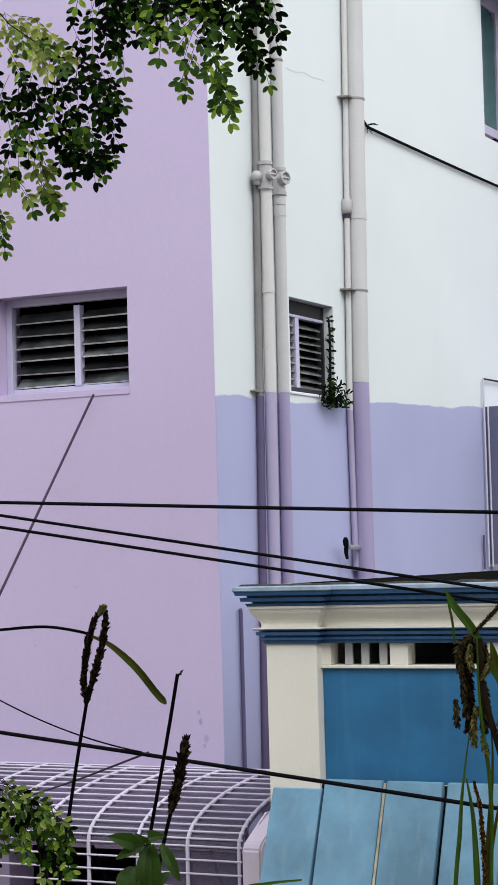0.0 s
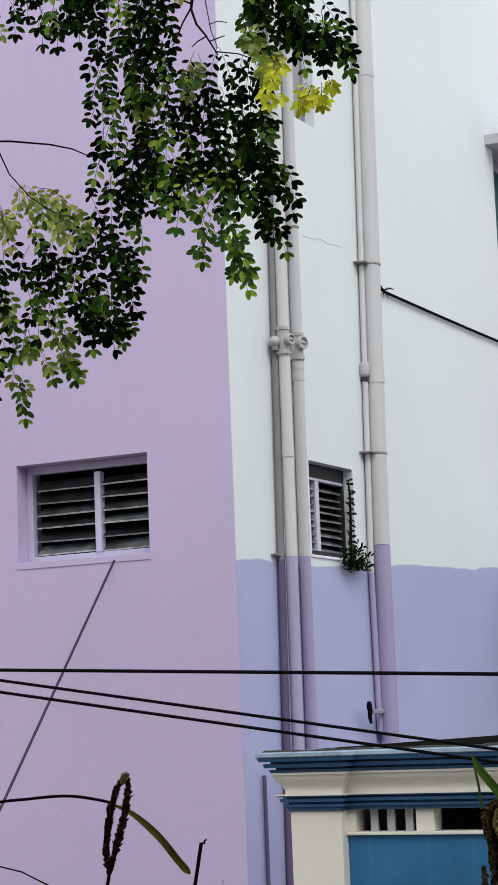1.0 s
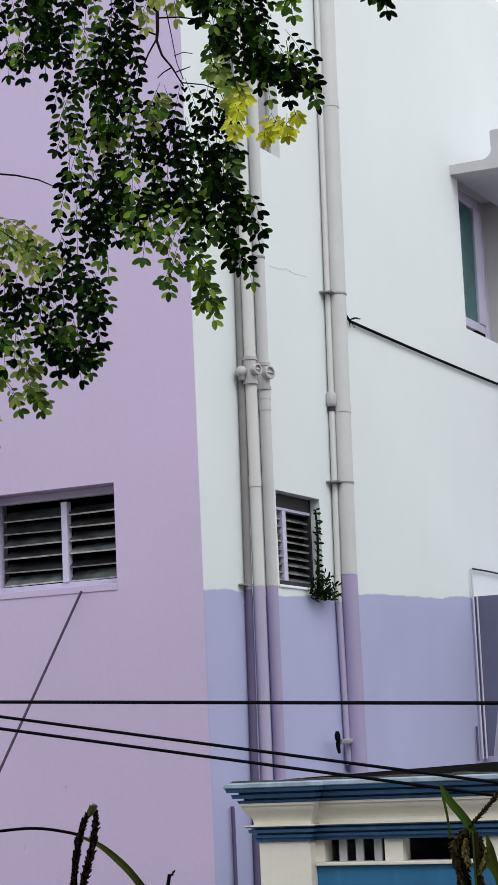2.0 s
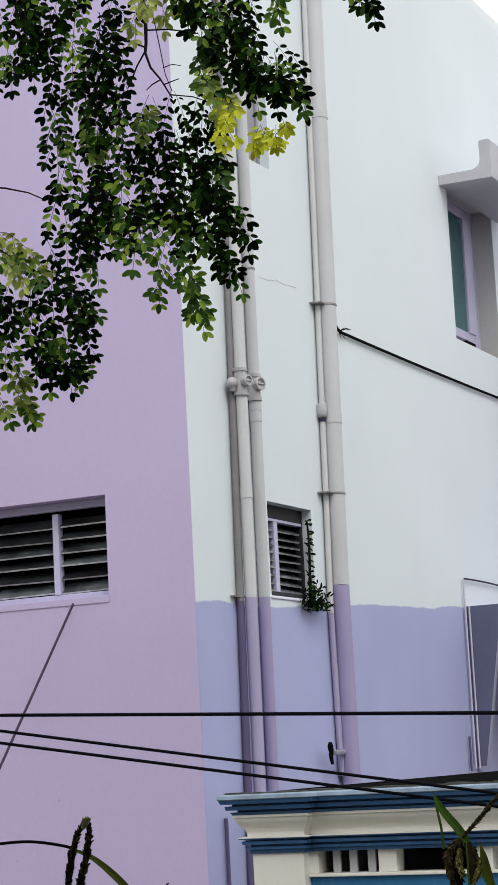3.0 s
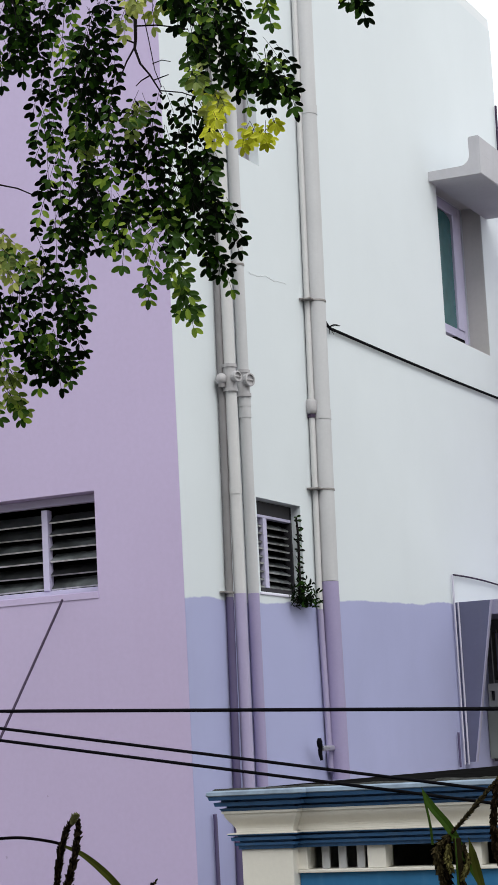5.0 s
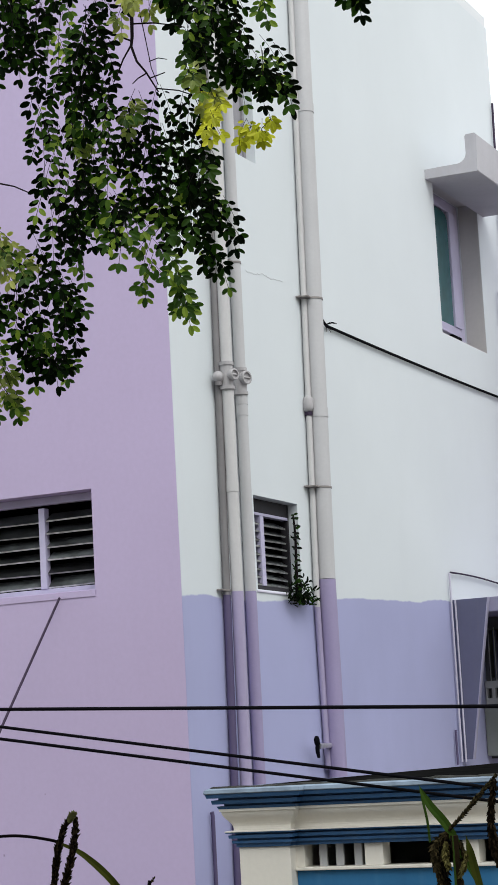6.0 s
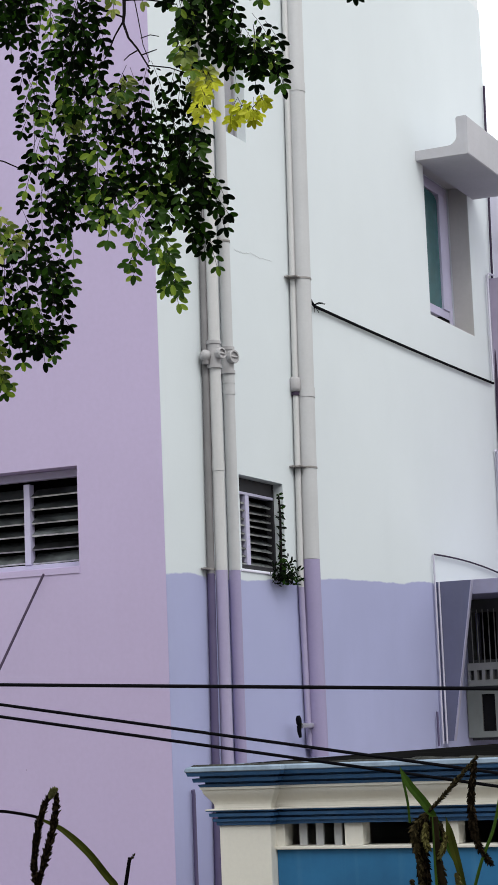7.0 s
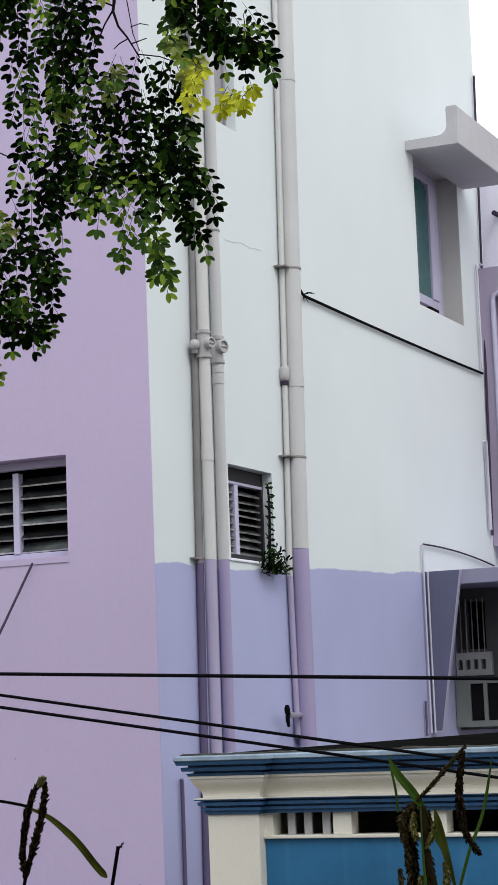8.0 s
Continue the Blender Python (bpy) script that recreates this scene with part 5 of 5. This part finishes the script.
part("stalk", tube(smooth_path([(-1.924, 2.456, 2.800), (-1.846, 2.482, 4.246), (-1.766, 2.517, 4.285), (-1.704, 2.547, 4.293), (-1.651, 2.574, 4.295), (-1.606, 2.599, 4.286), (-1.591, 2.607, 4.279)]), 0.0024, 8), STEM_DARK, grass, "", True)
pts = smooth_path([(-1.593, 2.606, 4.280), (-1.566, 2.623, 4.263), (-1.535, 2.644, 4.228), (-1.512, 2.662, 4.190), (-1.499, 2.672, 4.171)])
part("blade", blade(bmesh.new(), pts, [0.004 + 0.007 * min(1, 2.5 * k / len(pts)) for k in range(len(pts) - 3)] + [0.010, 0.007, 0.003]), BLADE_DRY, grass, "arching yellow green blade")
grass = empty("grass_plant", label="grass stalk with a narrow dark seed spike", category="grass", group="tall grasses")
bm = bmesh.new()
seed_spike(bm, smooth_path([(-1.481, 2.643, 4.009), (-1.470, 2.646, 4.047), (-1.461, 2.648, 4.086), (-1.454, 2.650, 4.121)], 3), 0.0275, rnd, 0.0026)
part("seed_head", bm, HUSK, grass, "narrow dark seed spike")
part("stalk", tube(smooth_path([(-1.480, 2.643, 4.009), (-1.491, 2.640, 3.966), (-1.503, 2.638, 3.907), (-1.638, 2.612, 2.800)]), 0.003, 8), STEM_DARK, grass, "", True)
grass = empty("grass_plant", label="bare broken grass stalk with a pale tip", category="grass", group="tall grasses")
part("stalk", tube(smooth_path([(-1.504, 2.719, 4.214), (-1.521, 2.722, 4.141), (-1.542, 2.725, 4.055), (-1.563, 2.727, 3.970), (-1.579, 2.730, 3.903), (-1.736, 2.753, 2.800)]), 0.003, 8), STEM_DARK, grass, "", True)
bm = bmesh.new()
seed_spike(bm, [(-1.505, 2.719, 4.208), (-1.496, 2.722, 4.220)], 0.008, rnd, 0.004)
part("tip", bm, HUSK_PALE, grass, "pale dry tip")

grass = empty("grass_plant", label="clump of withered brown and green tall grass", category="grass", group="tall grasses")
bm = bmesh.new()
for pts, w in [([(-1.033, 2.769, 4.270), (-1.052, 2.763, 4.248), (-1.049, 2.771, 4.207), (-1.049, 2.779, 4.151)], 0.024), ([(-1.017, 2.778, 4.255), (-1.014, 2.784, 4.230), (-1.027, 2.780, 4.214)], 0.015), ([(-1.023, 2.784, 4.202), (-1.023, 2.791, 4.156), (-1.028, 2.794, 4.124)], 0.025), ([(-1.030, 2.769, 4.272), (-0.996, 2.780, 4.308), (-0.958, 2.791, 4.350)], 0.013), ([(-1.062, 2.770, 4.175), (-1.063, 2.776, 4.133)], 0.018)]:
    seed_spike(bm, smooth_path(pts, 3), w, rnd, 0.003)
part("seed_head", bm, HUSK_PALE, grass, "withered pale brown seed heads")
bm = bmesh.new()
for pts, w in [([(-1.033, 2.769, 4.268), (-1.043, 2.771, 4.223), (-1.042, 2.779, 4.174), (-1.049, 2.784, 4.125)], 0.024), ([(-0.962, 2.790, 4.343), (-0.973, 2.794, 4.286), (-0.971, 2.804, 4.228), (-0.954, 2.817, 4.191)], 0.021)]:
    seed_spike(bm, smooth_path(pts, 3), w, rnd, 0.003)
part("seed_head", bm, HUSK, grass, "dark shrivelled seed heads")
for pts, w in [([(-1.063, 2.744, 4.341), (-1.052, 2.753, 4.312), (-1.032, 2.768, 4.279), (-1.017, 2.781, 4.239), (-0.999, 2.797, 4.188)], 0.013), ([(-1.007, 2.760, 4.167), (-1.005, 2.765, 4.093), (-1.014, 2.767, 3.993), (-1.024, 2.767, 3.904), (-1.101, 2.770, 2.800)], 0.009), ([(-0.984, 2.775, 4.092), (-0.999, 2.772, 4.026), (-1.022, 2.768, 3.904), (-1.146, 2.747, 2.800)], 0.008), ([(-1.000, 2.757, 4.266), (-0.992, 2.764, 4.216), (-0.978, 2.775, 4.141)], 0.012)]:
    pts = smooth_path(pts)
    part("blade", blade(bmesh.new(), pts, [w * min(1, 0.08 + 5 * k / len(pts)) * (1 - 0.85 * abs(2 * k / (len(pts) - 1) - 0.9) ** 2 / 1.21) for k in range(len(pts))]), BLADE_DRY if w < 0.0125 else BLADE, grass, "green blade")
for pts, r in [([(-1.062, 2.745, 4.335), (-1.057, 2.754, 4.290), (-1.057, 2.760, 4.257)], 0.002), ([(-1.034, 2.748, 4.126), (-1.047, 2.747, 4.044), (-1.054, 2.748, 3.978), (-1.063, 2.748, 3.905), (-1.149, 2.746, 2.800)], 0.0035), ([(-0.924, 2.809, 4.334), (-0.944, 2.812, 4.252), (-0.968, 2.810, 4.195), (-0.992, 2.810, 4.122)], 0.0025), ([(-1.041, 2.749, 4.062), (-1.035, 2.756, 4.002), (-1.034, 2.762, 3.905), (-1.031, 2.805, 2.800)], 0.005), ([(-1.017, 2.748, 4.267), (-1.018, 2.754, 4.167), (-1.010, 2.765, 4.043), (-1.016, 2.771, 3.904), (-1.041, 2.800, 2.800)], 0.0035)]:
    pts = smooth_path(pts)
    part("stalk", tube(pts, [r * min(1, 0.25 + 4 * k / len(pts)) for k in range(len(pts))], 8), BLADE, grass, "thin green stalk", True)


for pts, w in [([(-1.032, 2.760, 4.257), (-1.035, 2.760, 4.239), (-1.030, 2.760, 4.218)], 0.019), ([(-1.002, 2.760, 4.243), (-1.005, 2.760, 4.226), (-1.015, 2.760, 4.206)], 0.017), ([(-1.023, 2.755, 4.166), (-1.029, 2.755, 4.140), (-1.030, 2.755, 4.108)], 0.022), ([(-0.989, 2.760, 4.185), (-0.987, 2.760, 4.155), (-0.991, 2.760, 4.128)], 0.021), ([(-1.019, 2.760, 4.123), (-1.015, 2.760, 4.105), (-1.011, 2.760, 4.093)], 0.016)]:
    bm = bmesh.new()
    seed_spike(bm, smooth_path(pts, 3), w, rnd, 0.003)
    part("seed_head", bm, HUSK_OLIVE, grass, "ripening olive tan seed head")
bm = bmesh.new()
seed_spike(bm, smooth_path([(-1.032, 2.755, 4.057), (-1.026, 2.755, 4.033), (-1.022, 2.755, 4.000), (-1.020, 2.755, 3.959), (-1.019, 2.755, 3.904)], 3), 0.013, rnd, 0.003)
part("seed_head", bm, HUSK_RUST, grass, "dry rust brown drooping spike")
pts = smooth_path([(-1.021, 2.765, 4.265), (-1.020, 2.765, 4.238), (-1.018, 2.765, 4.201), (-1.010, 2.765, 4.160), (-1.000, 2.765, 4.123), (-0.992, 2.765, 4.090), (-0.987, 2.765, 4.041)])
part("stalk", tube(pts, [0.0062 - 0.002 * k / len(pts) for k in range(len(pts))], 8), STEM_BROWN, grass, "stout dark brown stalk", True)


def broad_leaf(bm, base, tip, width, bend):
    base, tip = Vector(base), Vector(tip)
    d, L = (tip - base).normalized(), (tip - base).length
    s = d.cross(Vector((0.35, -0.9, 0.4))).normalized()
    n = s.cross(d)
    rows = []
    for k in range(9):
        t = k / 8
        w = width * math.sin(math.pi * min(0.97, t * 0.92 + 0.05)) ** 0.8 / 2
        c = base.lerp(tip, t) + n * (bend * math.sin(math.pi * t))
        rows.append((bm.verts.new(c + s * w + n * w * 0.35), bm.verts.new(c), bm.verts.new(c - s * w + n * w * 0.35)))
    for a, b in zip(rows, rows[1:]):
        bm.faces.new((a[0], a[1], b[1], b[0]))
        bm.faces.new((a[1], a[2], b[2], b[1]))


pts = smooth_path([(-1.512, 2.600, 2.800), (-1.452, 2.600, 3.714), (-1.391, 2.600, 3.850), (-1.347, 2.600, 3.904), (-1.296, 2.600, 3.919), (-1.242, 2.600, 3.927)])
grass = empty("grass_plant", label="single low green grass blade lying almost level", category="grass", group="tall grasses")
part("blade", blade(bmesh.new(), pts, [0.003 + 0.008 * math.sin(math.pi * min(1.0, 0.04 + k / len(pts))) for k in range(len(pts))]), BLADE, grass)


weed = empty("weed", label="leafy green weed with broad pointed leaves", category="weed")
part("stem", tube(smooth_path([(-1.462, 2.542, 3.982), (-1.464, 2.543, 3.948), (-1.471, 2.542, 3.907), (-1.586, 2.525, 2.800)]), 0.004, 8), BLADE, weed, "", True)
for a, b, w, bend in [((-1.471, 2.538, 3.972), (-1.499, 2.489, 3.994), 0.024, 0.010), ((-1.468, 2.540, 3.973), (-1.490, 2.496, 3.961), 0.018, 0.010), ((-1.462, 2.542, 3.977), (-1.461, 2.514, 3.904), 0.022, 0.010), ((-1.458, 2.544, 3.977), (-1.444, 2.523, 3.896), 0.030, 0.010), ((-1.484, 2.533, 3.945), (-1.481, 2.504, 3.897), 0.035, 0.010), ((-1.445, 2.551, 3.977), (-1.409, 2.539, 3.927), 0.018, 0.010), ((-1.462, 2.542, 3.982), (-1.425, 2.526, 3.993), 0.020, 0.010), ((-1.467, 2.539, 3.978), (-1.464, 2.506, 3.998), 0.012, 0.010), ((-1.436, 2.558, 3.935), (-1.449, 2.520, 3.904), 0.016, 0.010)]:
    bm = bmesh.new()
    broad_leaf(bm, a, b, w, bend)
    part("leaf", bm, LEAF_WEED, weed)
shrub = empty("shrub", label="low shrub with pale feathery green leaves", category="shrub")
tw, lf, lf2, lf3 = (bmesh.new() for _ in range(4))
rnd = random.Random(3)
strand([lf, lf2, lf2, lf3], tw, (-1.799, 2.595, 4.004), (-1.692, 2.592, 4.017), rnd, size=0.013, every=0.015, reach=(0.035, 0.055))
strand([lf, lf2, lf2, lf3], tw, (-1.801, 2.596, 3.977), (-1.686, 2.597, 3.982), rnd, size=0.013, every=0.015, reach=(0.035, 0.055))
strand([lf, lf2, lf2, lf3], tw, (-1.818, 2.589, 3.951), (-1.703, 2.590, 3.965), rnd, size=0.013, every=0.015, reach=(0.035, 0.055))
strand([lf, lf2, lf2, lf3], tw, (-1.721, 2.635, 3.997), (-1.664, 2.610, 3.964), rnd, size=0.013, every=0.015, reach=(0.035, 0.055))
strand([lf, lf2, lf2, lf3], tw, (-1.715, 2.641, 3.948), (-1.669, 2.609, 3.933), rnd, size=0.013, every=0.015, reach=(0.035, 0.055))
strand([lf, lf2, lf2, lf3], tw, (-1.791, 2.598, 4.021), (-1.715, 2.580, 4.022), rnd, size=0.013, every=0.015, reach=(0.035, 0.055))
part("stem", tube(smooth_path([(-1.721, 2.635, 3.997), (-1.712, 2.643, 3.939), (-1.711, 2.648, 3.877), (-1.701, 2.693, 2.800)]), 0.006, 8, tw), TWIG, shrub)
part("crown", lf, LEAF_OLIVE, shrub, "pale green leaflets")
part("crown", lf2, LEAF, shrub, "green leaflets")
part("crown", lf3, LEAF_DARK, shrub, "leaflets coloured dark for the shrub's inner shade")

# ---- small plant rooted at the window jamb ----
vine = empty("wall_plant", (XC, 13.225, 5.50), label="dark wiry plant rooted in the window jamb", category="plant")
rnd = random.Random(12)
tw, lf = bmesh.new(), bmesh.new()
stem = smooth_path([(0.02, 0.03, 0.0), (0.03, 0.02, 0.2), (0.03, 0.035, 0.45), (0.025, 0.03, 0.62)], 6)
tube(stem, [0.014 - 0.007 * k / len(stem) for k in range(len(stem))], 6, tw)
for k in range(2, 30):
    p = stem[min(len(stem) - 1, int(k * len(stem) / 30))]
    for s in (1, -1):
        e = p + Vector((rnd.uniform(0.0, 0.03), s * rnd.uniform(0.09, 0.15) * (1.0 if s > 0 else 0.45), rnd.uniform(-0.01, 0.025)))
        if rnd.random() < 0.85:
            leaflet(lf, p, e - p + Vector((0, 0, rnd.uniform(-0.03, 0.03))), Vector((1, -0.4, 0.3)), rnd.uniform(0.06, 0.11), rnd.uniform(0.014, 0.022))
for k in range(210):
    p = Vector((rnd.uniform(0.01, 0.09), rnd.gauss(0.03, 0.10), abs(rnd.gauss(0.0, 0.085)) - 0.05))
    w = Vector((rnd.uniform(-0.2, 0.8), rnd.uniform(-1, 1), rnd.uniform(-0.4, 0.9)))
    leaflet(lf, p, w, Vector((1, -0.5, 0.4)), rnd.uniform(0.03, 0.06), rnd.uniform(0.012, 0.02))
    if k % 4 == 0:
        tube([(0.02, 0.03, 0.0), p], [0.003, 0.0015], 4, tw)
part("stem", tw, TWIG, vine, "wiry dark stems")
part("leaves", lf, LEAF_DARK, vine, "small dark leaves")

# ---- fine marks on the walls ----
def crack(name, pts, r):
    rnd = random.Random(len(pts) + int(r * 1e5))
    out = []
    for a, b in zip(pts, pts[1:]):
        for k in range(8):
            p = Vector(a).lerp(Vector(b), k / 8)
            out.append(p + Vector((0, rnd.uniform(-0.007, 0.007), rnd.uniform(-0.006, 0.006))))
    out.append(Vector(pts[-1]))
    tagged(part(name, tube(out, r, 5), CRACK), "fine dark hairline crack in the white wall", "crack", kind="structure")


rnd = random.Random(9)
for k, (x, z, r) in enumerate([(-6.192, 3.365, 0.012), (-6.181, 3.306, 0.016), (-6.142, 3.196, 0.022), (-6.155, 3.150, 0.012), (-7.453, 3.806, 0.007), (-7.112, 4.198, 0.006)]):
    prof = [(x + r * (0.6 + 0.4 * rnd.random()) * math.cos(a), z + 1.6 * r * (0.6 + 0.4 * rnd.random()) * math.sin(a)) for a in (2 * math.pi * j / 9 for j in range(9))]
    bm = extrude_profile(prof, "y", YC - 0.0035, YC - 0.0005)
    tagged(part("trim_stain_%d" % (k + 1), bm, CHIP), "small dark chip in the lilac plaster", "stain", kind="structure")
crack("trim_crack_1", [(-6.009, 12.720, 7.874), (-6.009, 12.844, 7.877), (-6.009, 13.022, 7.908), (-6.009, 13.139, 7.897), (-6.009, 13.362, 7.914)], 0.0016)
